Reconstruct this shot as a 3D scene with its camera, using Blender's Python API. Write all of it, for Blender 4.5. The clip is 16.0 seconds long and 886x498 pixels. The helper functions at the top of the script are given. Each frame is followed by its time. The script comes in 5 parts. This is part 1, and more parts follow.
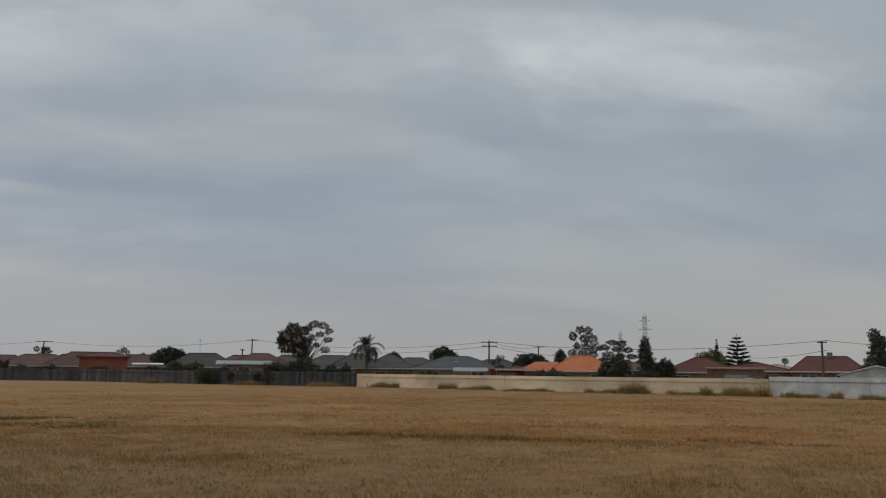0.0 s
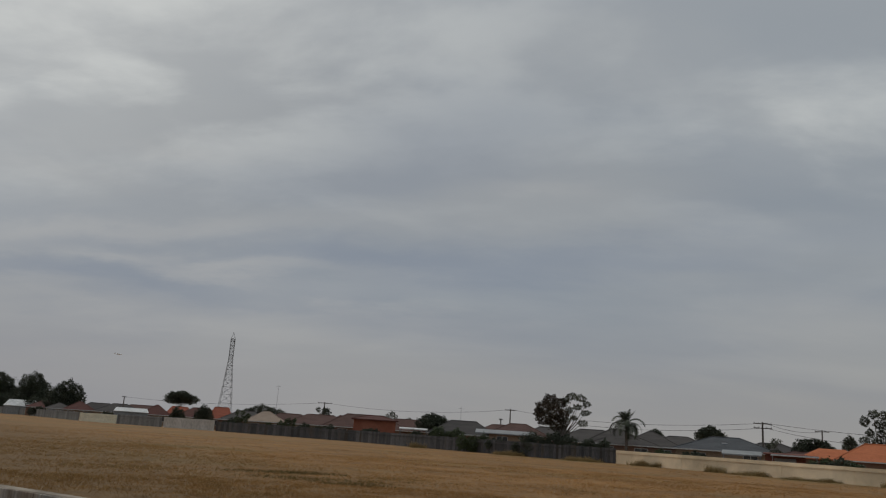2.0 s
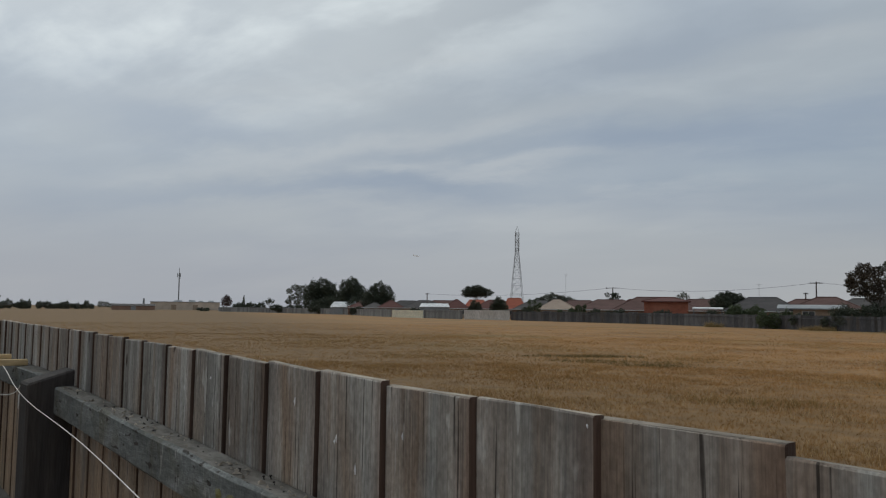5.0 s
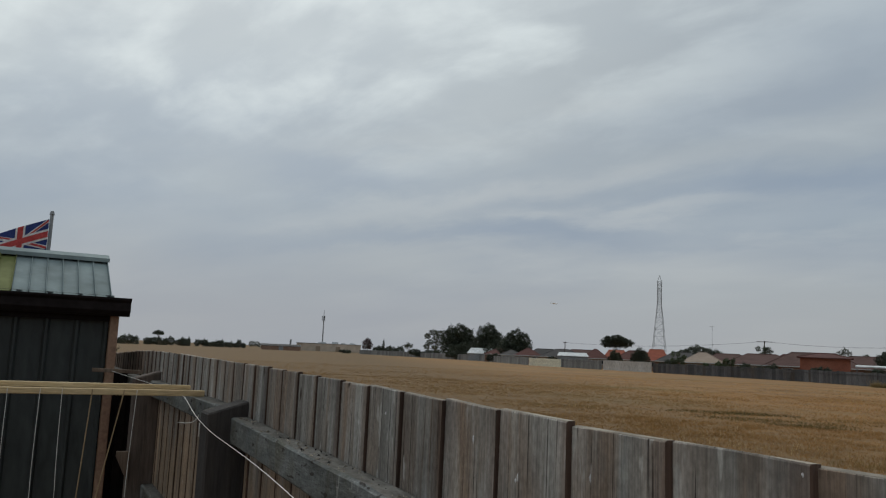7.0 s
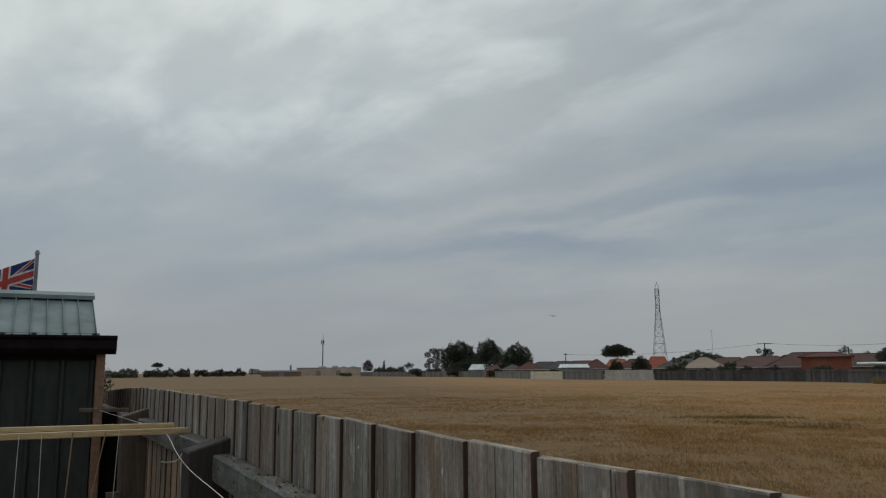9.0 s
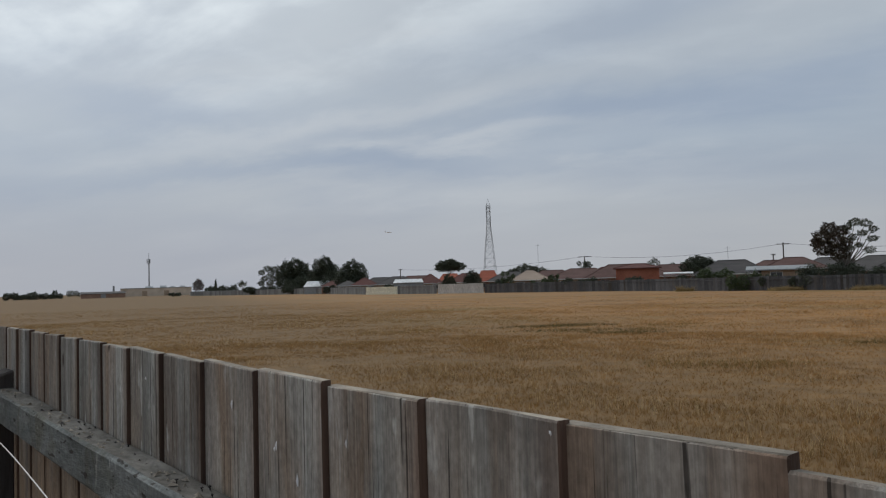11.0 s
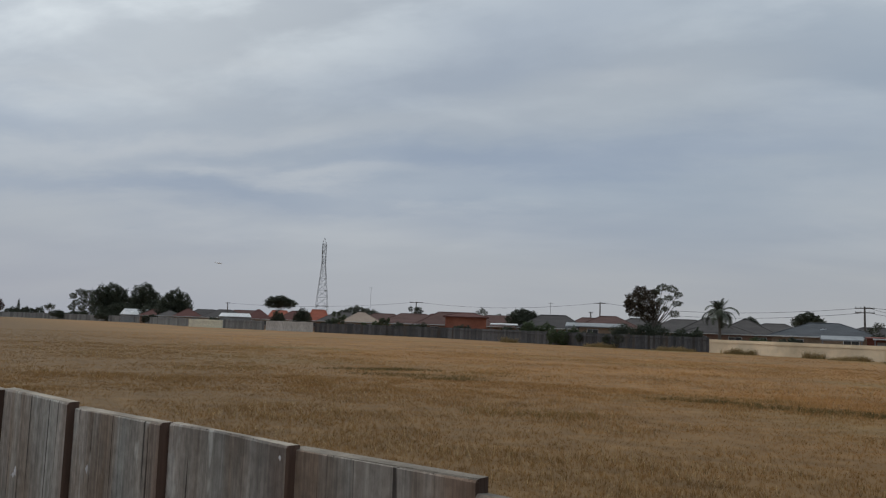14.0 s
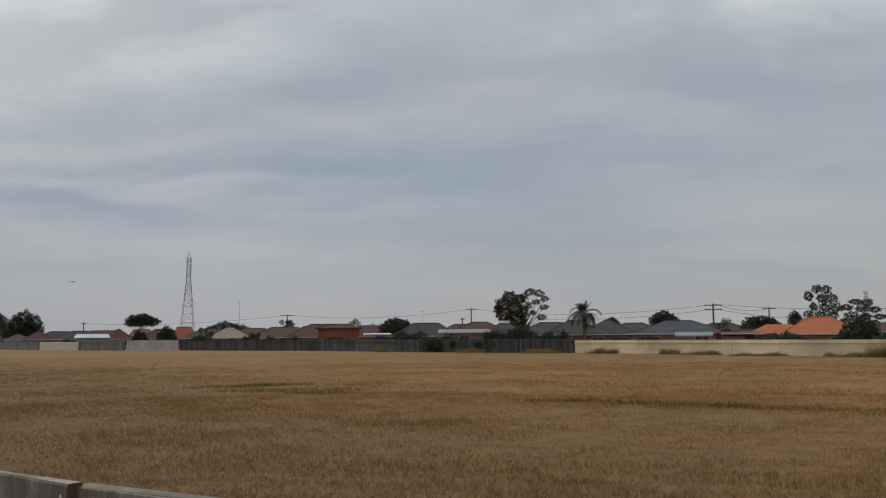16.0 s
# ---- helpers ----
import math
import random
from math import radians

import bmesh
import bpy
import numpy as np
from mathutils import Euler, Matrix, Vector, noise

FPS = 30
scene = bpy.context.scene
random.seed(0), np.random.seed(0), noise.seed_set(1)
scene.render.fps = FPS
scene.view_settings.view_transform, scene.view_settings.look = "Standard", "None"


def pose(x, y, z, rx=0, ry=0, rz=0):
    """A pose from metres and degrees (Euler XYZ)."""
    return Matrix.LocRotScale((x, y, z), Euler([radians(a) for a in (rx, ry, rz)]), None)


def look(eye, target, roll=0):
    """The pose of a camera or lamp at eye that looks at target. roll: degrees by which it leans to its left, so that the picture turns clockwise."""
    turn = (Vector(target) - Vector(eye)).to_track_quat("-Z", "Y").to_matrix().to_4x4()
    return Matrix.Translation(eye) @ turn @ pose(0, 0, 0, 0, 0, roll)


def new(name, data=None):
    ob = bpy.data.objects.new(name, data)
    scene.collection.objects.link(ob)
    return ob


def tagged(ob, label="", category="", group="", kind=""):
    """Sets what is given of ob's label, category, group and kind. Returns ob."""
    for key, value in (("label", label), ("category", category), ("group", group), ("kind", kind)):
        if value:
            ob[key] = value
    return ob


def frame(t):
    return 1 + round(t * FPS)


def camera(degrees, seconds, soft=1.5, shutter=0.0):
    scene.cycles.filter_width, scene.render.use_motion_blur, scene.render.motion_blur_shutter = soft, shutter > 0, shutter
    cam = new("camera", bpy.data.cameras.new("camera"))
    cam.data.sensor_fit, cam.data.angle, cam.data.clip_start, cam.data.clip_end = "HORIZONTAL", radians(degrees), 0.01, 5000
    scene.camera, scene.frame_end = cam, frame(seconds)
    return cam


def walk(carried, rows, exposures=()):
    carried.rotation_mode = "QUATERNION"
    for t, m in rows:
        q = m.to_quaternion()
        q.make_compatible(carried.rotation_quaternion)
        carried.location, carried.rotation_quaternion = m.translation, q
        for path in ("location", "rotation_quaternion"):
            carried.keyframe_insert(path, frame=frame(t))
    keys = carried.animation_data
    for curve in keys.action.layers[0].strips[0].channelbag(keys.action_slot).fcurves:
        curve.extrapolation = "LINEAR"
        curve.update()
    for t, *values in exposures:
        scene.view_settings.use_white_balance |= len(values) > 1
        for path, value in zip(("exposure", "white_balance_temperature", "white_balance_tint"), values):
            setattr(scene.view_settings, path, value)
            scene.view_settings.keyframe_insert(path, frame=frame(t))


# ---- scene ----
cam = camera(58.70, 16.0, soft=1.2)
walk(cam, [
    (0.0, pose(0.0650, 0.1300, 2.2520, 98.793, -0.492, -4.403)),
    (0.5, pose(0.0700, 0.1250, 2.2500, 100.124, -1.854, -0.439)),
    (1.0, pose(0.0750, 0.1200, 2.2470, 102.944, -2.124, 5.673)),
    (1.5, pose(0.0800, 0.1100, 2.2440, 103.267, -2.990, 10.500)),
    (2.0, pose(0.0850, 0.1000, 2.2410, 103.285, -3.664, 13.821)),
    (2.5, pose(0.0900, 0.0930, 2.2445, 103.440, -1.790, 14.455)),
    (3.0, pose(0.0918, 0.0885, 2.2564, 98.496, -2.104, 22.371)),
    (3.5, pose(0.0732, 0.0623, 2.2533, 95.683, -2.149, 29.367)),
    (3.7, pose(0.0675, 0.0605, 2.2567, 95.268, -1.514, 30.860)),
    (5.8, pose(0.0113, 0.0367, 2.2428, 94.595, -1.856, 38.526)),
    (6.0, pose(0.0052, 0.0262, 2.2400, 95.194, -2.286, 40.563)),
    (6.5, pose(-0.0059, 0.0060, 2.2426, 96.236, -2.297, 43.829)),
    (7.0, pose(0.0001, 0.0000, 2.2416, 97.520, -2.446, 44.300)),
    (7.5, pose(-0.0020, 0.0131, 2.2386, 97.455, -2.038, 44.852)),
    (8.0, pose(-0.0146, 0.0158, 2.2396, 98.202, -3.035, 44.273)),
    (8.2, pose(-0.0084, 0.0196, 2.2493, 98.843, -0.606, 45.341)),
    (10.3, pose(0.0314, 0.1625, 2.2643, 95.485, 0.266, 40.079)),
    (10.5, pose(0.0220, 0.1733, 2.2608, 93.750, 1.014, 36.903)),
    (11.0, pose(-0.0035, 0.1666, 2.2664, 92.537, 1.655, 32.553)),
    (11.5, pose(-0.0035, 0.1655, 2.2677, 92.825, 0.364, 27.923)),
    (12.0, pose(-0.0050, 0.1659, 2.2566, 91.784, -1.084, 28.214)),
    (12.5, pose(0.0126, 0.1670, 2.2486, 91.905, -2.432, 27.569)),
    (13.0, pose(0.0403, 0.1618, 2.2551, 93.669, -1.106, 26.740)),
    (13.5, pose(0.0608, 0.1686, 2.2601, 94.601, -0.508, 23.511)),
    (14.0, pose(0.0684, 0.1771, 2.2565, 95.603, -1.953, 20.338)),
    (14.5, pose(0.0867, 0.1936, 2.2623, 96.145, -1.756, 16.998)),
    (15.0, pose(0.1395, 0.1580, 2.2790, 96.505, -0.117, 13.332)),
    (15.5, pose(0.1428, 0.1599, 2.2705, 96.225, 0.100, 12.407)),
    (16.0, pose(0.1475, 0.1643, 2.2701, 96.410, 0.470, 11.228)),
], exposures=[
    (0.0, -0.09, 6650, 9), (1.0, -0.26, 6700, 9), (2.0, -0.36, 6780, 10), (2.5, -0.36, 6780, 9), (3.0, -0.3, 6800, 7), (3.5, -0.08, 6600, 6), (6.0, 0.05, 6350, 8),
    (7.0, 0.0, 6400, 6), (8.0, -0.19, 6520, 4), (8.2, -0.19, 6520, 4), (10.5, 0.0, 6350, 7), (11.0, 0.16, 6300, 9), (11.5, 0.13, 6290, 9), (12.0, 0.2, 6260, 10), (12.5, 0.26, 6250, 10), (13.5, 0.12, 6250, 9), (14.5, 0.05, 6400, 9), (16.0, 0.03, 6600, 9)])

# ---- light: a bright overcast sky with streaks of cloud, and a weak, wide sun ----
SUN_EL, SUN_YAW = radians(46), radians(66)
SUN_DIR = Vector((-math.sin(SUN_YAW) * math.cos(SUN_EL), math.cos(SUN_YAW) * math.cos(SUN_EL), math.sin(SUN_EL)))
world = bpy.data.worlds.new("overcast_sky")
scene.world = world
world.use_nodes = True
wn, wl = world.node_tree.nodes, world.node_tree.links
wn.clear()


def wmath(op, a, b=None):
    nd = wn.new("ShaderNodeMath")
    nd.operation = op
    for i, val in enumerate((a, b)):
        if val is None:
            continue
        if isinstance(val, (int, float)):
            nd.inputs[i].default_value = val
        else:
            wl.new(val, nd.inputs[i])
    return nd.outputs[0]


def wmix(fac, a, b):
    nd = wn.new("ShaderNodeMix")
    nd.data_type = "RGBA"
    for sock, val in ((nd.inputs["Factor"], fac), (nd.inputs[6], a), (nd.inputs[7], b)):
        if isinstance(val, (int, float)):
            sock.default_value = val
        elif isinstance(val, tuple):
            sock.default_value = (*val, 1)
        else:
            wl.new(val, sock)
    return nd.outputs[2]


def wramp(fac, stops):
    nd = wn.new("ShaderNodeMapRange")
    nd.interpolation_type = "SMOOTHSTEP"
    nd.inputs["From Min"].default_value, nd.inputs["From Max"].default_value = stops
    wl.new(fac, nd.inputs["Value"])
    return nd.outputs[0]


wco = wn.new("ShaderNodeTexCoord")
wsep = wn.new("ShaderNodeSeparateXYZ")
wl.new(wco.outputs["Generated"], wsep.inputs[0])
height = wmath("MAXIMUM", wsep.outputs[2], 0.0)
den = wmath("ADD", height, 0.22)
px = wmath("DIVIDE", wsep.outputs[0], den)
py = wmath("DIVIDE", wsep.outputs[1], den)


def wnoise(angle, stretch, scale, detail, rough, seed):
    ca, sa = math.cos(angle), math.sin(angle)
    a = wmath("ADD", wmath("MULTIPLY", px, ca), wmath("MULTIPLY", py, sa))
    b = wmath("SUBTRACT", wmath("MULTIPLY", py, ca), wmath("MULTIPLY", px, sa))
    comb = wn.new("ShaderNodeCombineXYZ")
    wl.new(wmath("DIVIDE", a, stretch), comb.inputs[0])
    wl.new(b, comb.inputs[1])
    comb.inputs[2].default_value = seed
    nd = wn.new("ShaderNodeTexNoise")
    nd.inputs["Scale"].default_value, nd.inputs["Detail"].default_value, nd.inputs["Roughness"].default_value = scale, detail, rough
    nd.inputs["Distortion"].default_value = 0.2
    wl.new(comb.outputs[0], nd.inputs["Vector"])
    return nd.outputs["Fac"]


sky = wn.new("ShaderNodeTexSky")
sky.sky_type, sky.sun_disc, sky.sun_elevation, sky.sun_rotation = "NISHITA", False, SUN_EL, -SUN_YAW
sky.dust_density, sky.air_density = 4.0, 1.0
sky_bg = wn.new("ShaderNodeBackground")
sky_bg.inputs["Strength"].default_value = 0.06
wl.new(sky.outputs[0], sky_bg.inputs["Color"])

bands = wramp(wnoise(radians(13), 1.7, 0.95, 6, 0.47, 3.0), (0.36, 0.64))
streaks = wramp(wnoise(radians(13), 2.3, 1.9, 5, 0.47, 9.0), (0.46, 0.72))
blotches = wramp(wnoise(radians(4), 1.5, 3.0, 7, 0.52, 14.0), (0.42, 0.68))
patches = wramp(wnoise(radians(30), 1.3, 0.7, 5, 0.5, 21.0), (0.38, 0.66))
near_sun = wmath("ADD", wmath("ADD", wmath("MULTIPLY", wsep.outputs[0], SUN_DIR.x), wmath("MULTIPLY", wsep.outputs[1], SUN_DIR.y)), wmath("MULTIPLY", wsep.outputs[2], SUN_DIR.z))
glow = wramp(near_sun, (0.72, 1.0))
sunward = wmath("ADD", wmath("MULTIPLY", wramp(near_sun, (0.6, 0.95)), 0.75), 0.3)
cloud = wmix(bands, (0.265, 0.322, 0.41), (0.395, 0.43, 0.468))
cloud = wmix(wmath("MULTIPLY", patches, 0.5), cloud, (0.355, 0.405, 0.452))
cloud = wmix(wmath("MULTIPLY", streaks, 0.3), cloud, (0.5, 0.535, 0.562))
high = wramp(height, (0.1, 0.42))
cloud = wmix(wmath("MULTIPLY", wmath("MULTIPLY", blotches, high), sunward), cloud, (0.69, 0.735, 0.755))
low = wramp(height, (0.0, 0.2))
horizon = wmix(wramp(near_sun, (0.15, 0.75)), (0.44, 0.428, 0.412), (0.398, 0.4, 0.43))
cloud = wmix(wmath("MULTIPLY", wmath("SUBTRACT", 1.0, low), 0.75), cloud, horizon)
# long streaks of brighter cloud and blue-grey gaps between them, by azimuth and elevation in degrees
azim = wmath("MULTIPLY", wmath("ARCTAN2", wmath("MULTIPLY", wsep.outputs[0], -1.0), wsep.outputs[1]), 57.2958)
elev = wmath("MULTIPLY", wmath("ARCSINE", wsep.outputs[2]), 57.2958)
azim = wmath("ADD", azim, wmath("MULTIPLY", wmath("SUBTRACT", wnoise(radians(20), 1.2, 1.6, 5, 0.55, 31.0), 0.5), 13.0))
elev = wmath("ADD", elev, wmath("MULTIPLY", wmath("SUBTRACT", wnoise(radians(10), 1.6, 2.4, 7, 0.6, 37.0), 0.5), 6.5))


def streak_sum(rows):
    """Soft elongated clouds (azimuth, elevation, half length, half depth, slope, weight), added up."""
    total = None
    for az0, el0, la, le, slope, weight in rows:
        a = wmath("SUBTRACT", azim, az0)
        e = wmath("SUBTRACT", wmath("SUBTRACT", elev, el0), wmath("MULTIPLY", a, slope))
        q = wmath("ADD", wmath("POWER", wmath("ABSOLUTE", wmath("DIVIDE", a, la)), 2.0), wmath("POWER", wmath("ABSOLUTE", wmath("DIVIDE", e, le)), 2.0))
        g = wmath("MULTIPLY", wmath("EXPONENT", wmath("MULTIPLY", q, -1.0)), weight)
        total = g if total is None else wmath("ADD", total, g)
    return wmath("MINIMUM", total, 1.0)


gaps = streak_sum(((53, 12.9, 8, 1.3, 0.0, 0.8), (44, 8.3, 17, 0.9, -0.04, 0.65), (8, 12.6, 19, 1.5, -0.06, 0.75), (16, 21.5, 9, 3.2, 0.0, 0.55), (21, 12, 9, 2.0, 0.0, 0.4), (22, 17.6, 14, 1.8, -0.05, 0.45), (66, 9.5, 9, 1.4, 0.0, 0.45)))
lights = streak_sum(((39.5, 12.2, 15, 1.0, -0.155, 1.0), (33, 10.3, 12, 0.8, -0.02, 0.75), (46, 15.4, 12, 0.8, -0.1, 0.35), (7, 17.2, 5, 0.9, 0.05, 0.5), (36, 18.2, 6, 0.8, -0.08, 0.45), (20, 8.0, 16, 0.8, 0.0, 0.35), (30, 6.6, 20, 1.0, 0.0, 0.45), (-11, 8.6, 12, 1.6, 0.0, 0.4)))
bright = streak_sum(((64, 18.3, 8, 2.6, 0.0, 0.75), (54, 21, 5, 2.2, 0.1, 0.7), (74, 17.5, 5, 2.6, 0.0, 0.6), (46, 21.5, 5, 2.4, 0.2, 0.55), (34, 23, 7, 2.2, 0.0, 0.12), (-29, 22, 9, 3.5, 0.0, 0.5), (-11, 23, 9, 4.0, 0.0, 0.75)))
cloud = wmix(wmath("MULTIPLY", gaps, 0.75), cloud, (0.262, 0.318, 0.412))
cloud = wmix(wmath("MULTIPLY", lights, wmath("ADD", wmath("MULTIPLY", blotches, 0.3), 0.48)), cloud, (0.52, 0.535, 0.548))
cloud = wmix(wmath("MULTIPLY", bright, wmath("ADD", wmath("MULTIPLY", blotches, 0.65), 0.25)), cloud, (0.72, 0.765, 0.78))
zenith = wramp(height, (0.3, 0.95))
cloud = wmix(wmath("MULTIPLY", zenith, 0.7), cloud, (0.66, 0.7, 0.72))
cloud = wmix(wmath("MULTIPLY", glow, 0.4), cloud, (0.85, 0.89, 0.9))
cloud_bg = wn.new("ShaderNodeBackground")
cloud_bg.inputs["Strength"].default_value = 1.0
wl.new(cloud, cloud_bg.inputs["Color"])
wmixer = wn.new("ShaderNodeMixShader")
wmixer.inputs[0].default_value = 0.93
wl.new(sky_bg.outputs[0], wmixer.inputs[1])
wl.new(cloud_bg.outputs[0], wmixer.inputs[2])
wout = wn.new("ShaderNodeOutputWorld")
wl.new(wmixer.outputs[0], wout.inputs["Surface"])

sun = new("sun", bpy.data.lights.new("sun", "SUN"))
sun.data.energy, sun.data.angle, sun.data.color = 0.9, radians(25), (1.0, 0.96, 0.9)
sun.matrix_world = look(SUN_DIR * 50, (0, 0, 0))


# ---- materials ----
def material(name, c1, c2, scale=4.0, rough=0.8, bump=0.2, stretch=(1, 1, 1), fine=6.0, c3=None, per=None, world_space=True, metal=0.0, spec=0.3, contrast=(0.35, 0.65), vary=0.28, thin=0.0, near_tint=None):
    """Two colours in patches, a fine grain over them, and relief. per: 'object' or 'island' shifts each piece's tone."""
    m = bpy.data.materials.new(name)
    m.use_nodes = True
    nt = m.node_tree
    nodes, links = nt.nodes, nt.links
    bsdf = nodes["Principled BSDF"]
    bsdf.inputs["Roughness"].default_value, bsdf.inputs["Metallic"].default_value = rough, metal
    bsdf.inputs["Specular IOR Level"].default_value = spec
    if world_space:
        co = nodes.new("ShaderNodeNewGeometry").outputs["Position"]
    else:
        co = nodes.new("ShaderNodeTexCoord").outputs["Object"]
    rnd = None
    if per == "object":
        rnd = nodes.new("ShaderNodeObjectInfo").outputs["Random"]
    elif per == "island":
        rnd = nodes.new("ShaderNodeNewGeometry").outputs["Random Per Island"]
    if per == "object":
        sh = nodes.new("ShaderNodeVectorMath")
        sh.operation = "MULTIPLY_ADD"
        links.new(rnd, sh.inputs[0])
        sh.inputs[1].default_value = (37.0, 53.0, 71.0)
        links.new(co, sh.inputs[2])
        co = sh.outputs[0]
    mp = nodes.new("ShaderNodeMapping")
    mp.inputs["Scale"].default_value = stretch
    links.new(co, mp.inputs["Vector"])

    def tex(sc, detail, rg):
        nd = nodes.new("ShaderNodeTexNoise")
        nd.inputs["Scale"].default_value, nd.inputs["Detail"].default_value, nd.inputs["Roughness"].default_value = sc, detail, rg
        links.new(mp.outputs[0], nd.inputs["Vector"])
        return nd.outputs["Fac"]

    def mix(fac, a, b, mode="MIX"):
        nd = nodes.new("ShaderNodeMix")
        nd.data_type, nd.blend_type = "RGBA", mode
        for sock, val in ((nd.inputs["Factor"], fac), (nd.inputs[6], a), (nd.inputs[7], b)):
            if isinstance(val, (int, float)):
                sock.default_value = val
            elif isinstance(val, tuple):
                sock.default_value = (*val, 1)
            else:
                links.new(val, sock)
        return nd.outputs[2]

    def span(val, lo, hi, a=0.0, b=1.0):
        nd = nodes.new("ShaderNodeMapRange")
        for key, v in zip(("From Min", "From Max", "To Min", "To Max"), (lo, hi, a, b)):
            nd.inputs[key].default_value = v
        links.new(val, nd.inputs["Value"])
        return nd.outputs[0]

    coarse, grain = tex(scale, 4, 0.55), tex(scale * fine, 5, 0.6)
    col = mix(span(coarse, *contrast), c1, c2)
    if c3:
        col = mix(span(tex(scale * 0.37, 3, 0.5), 0.52, 0.7), col, c3)
    if near_tint:
        # darker, duller colour towards the near left of the field, its border uneven
        q = nodes.new("ShaderNodeVectorMath")
        q.operation = "DOT_PRODUCT"
        links.new(nodes.new("ShaderNodeNewGeometry").outputs["Position"], q.inputs[0])
        q.inputs[1].default_value = (0.8, 1.0, 0.0)
        wv = nodes.new("ShaderNodeMath")
        wv.operation = "MULTIPLY_ADD"
        links.new(coarse, wv.inputs[0])
        wv.inputs[1].default_value = 18.0
        links.new(q.outputs["Value"], wv.inputs[2])
        col = mix(span(wv.outputs[0], 46.0, 18.0, 0.0, 0.9), col, near_tint)
    tone = nodes.new("ShaderNodeCombineColor")
    g = span(grain, 0.25, 0.75, 0.68, 1.3)
    for s_ in tone.inputs:
        links.new(g, s_)
    col = mix(1.0, col, tone.outputs[0], "MULTIPLY")
    if rnd:
        tone2 = nodes.new("ShaderNodeCombineColor")
        g2 = span(rnd, 0, 1, 1 - vary, 1 + vary)
        for s_ in tone2.inputs:
            links.new(g2, s_)
        col = mix(1.0, col, tone2.outputs[0], "MULTIPLY")
    links.new(col, bsdf.inputs["Base Color"])
    if thin:
        # thin blades and leaves pass light through
        tr, mx = nodes.new("ShaderNodeBsdfTranslucent"), nodes.new("ShaderNodeMixShader")
        links.new(col, tr.inputs["Color"])
        mx.inputs[0].default_value = thin
        links.new(bsdf.outputs[0], mx.inputs[1])
        links.new(tr.outputs[0], mx.inputs[2])
        links.new(mx.outputs[0], nodes["Material Output"].inputs["Surface"])
    if bump:
        bp = nodes.new("ShaderNodeBump")
        bp.inputs["Strength"].default_value, bp.inputs["Distance"].default_value = bump, 0.01
        links.new(grain, bp.inputs["Height"])
        links.new(bp.outputs[0], bsdf.inputs["Normal"])
    return m


GRASS_GRAIN = (0.75, 1.05, 1.0)
M = {}
M["dry_grass"] = material("dry_grass", (0.29, 0.158, 0.058), (0.21, 0.116, 0.044), 0.16, 0.95, 0.5, GRASS_GRAIN, 9, (0.2, 0.135, 0.054), contrast=(0.36, 0.66), near_tint=(0.145, 0.088, 0.036))
M["grass_blade"] = material("grass_blade", (0.5, 0.272, 0.102), (0.345, 0.19, 0.072), 0.16, 0.9, 0, GRASS_GRAIN, 9, (0.32, 0.218, 0.09), per="island", contrast=(0.36, 0.66), vary=0.2, thin=0.6, near_tint=(0.235, 0.14, 0.056))
M["pale_blade"] = material("pale_blade", (0.5, 0.37, 0.2), (0.42, 0.3, 0.15), 0.4, 0.9, 0, (1, 1, 1), 10, per="island", thin=0.4)
M["brown_blade"] = material("brown_blade", (0.2, 0.125, 0.055), (0.15, 0.1, 0.045), 0.5, 0.9, 0, (1, 1, 1), 6, per="island", thin=0.5)
M["weed_blade"] = material("weed_blade", (0.36, 0.26, 0.12), (0.25, 0.185, 0.085), 0.4, 0.9, 0, (1, 1, 1), 10, per="island")
M["green_grass"] = material("green_grass", (0.2, 0.14, 0.055), (0.25, 0.165, 0.064), 0.8, 0.9, 0, per="island", thin=0.5)
M["dull_grass"] = material("dull_grass", (0.11, 0.09, 0.038), (0.16, 0.122, 0.052), 0.8, 0.9, 0, per="island", thin=0.4)


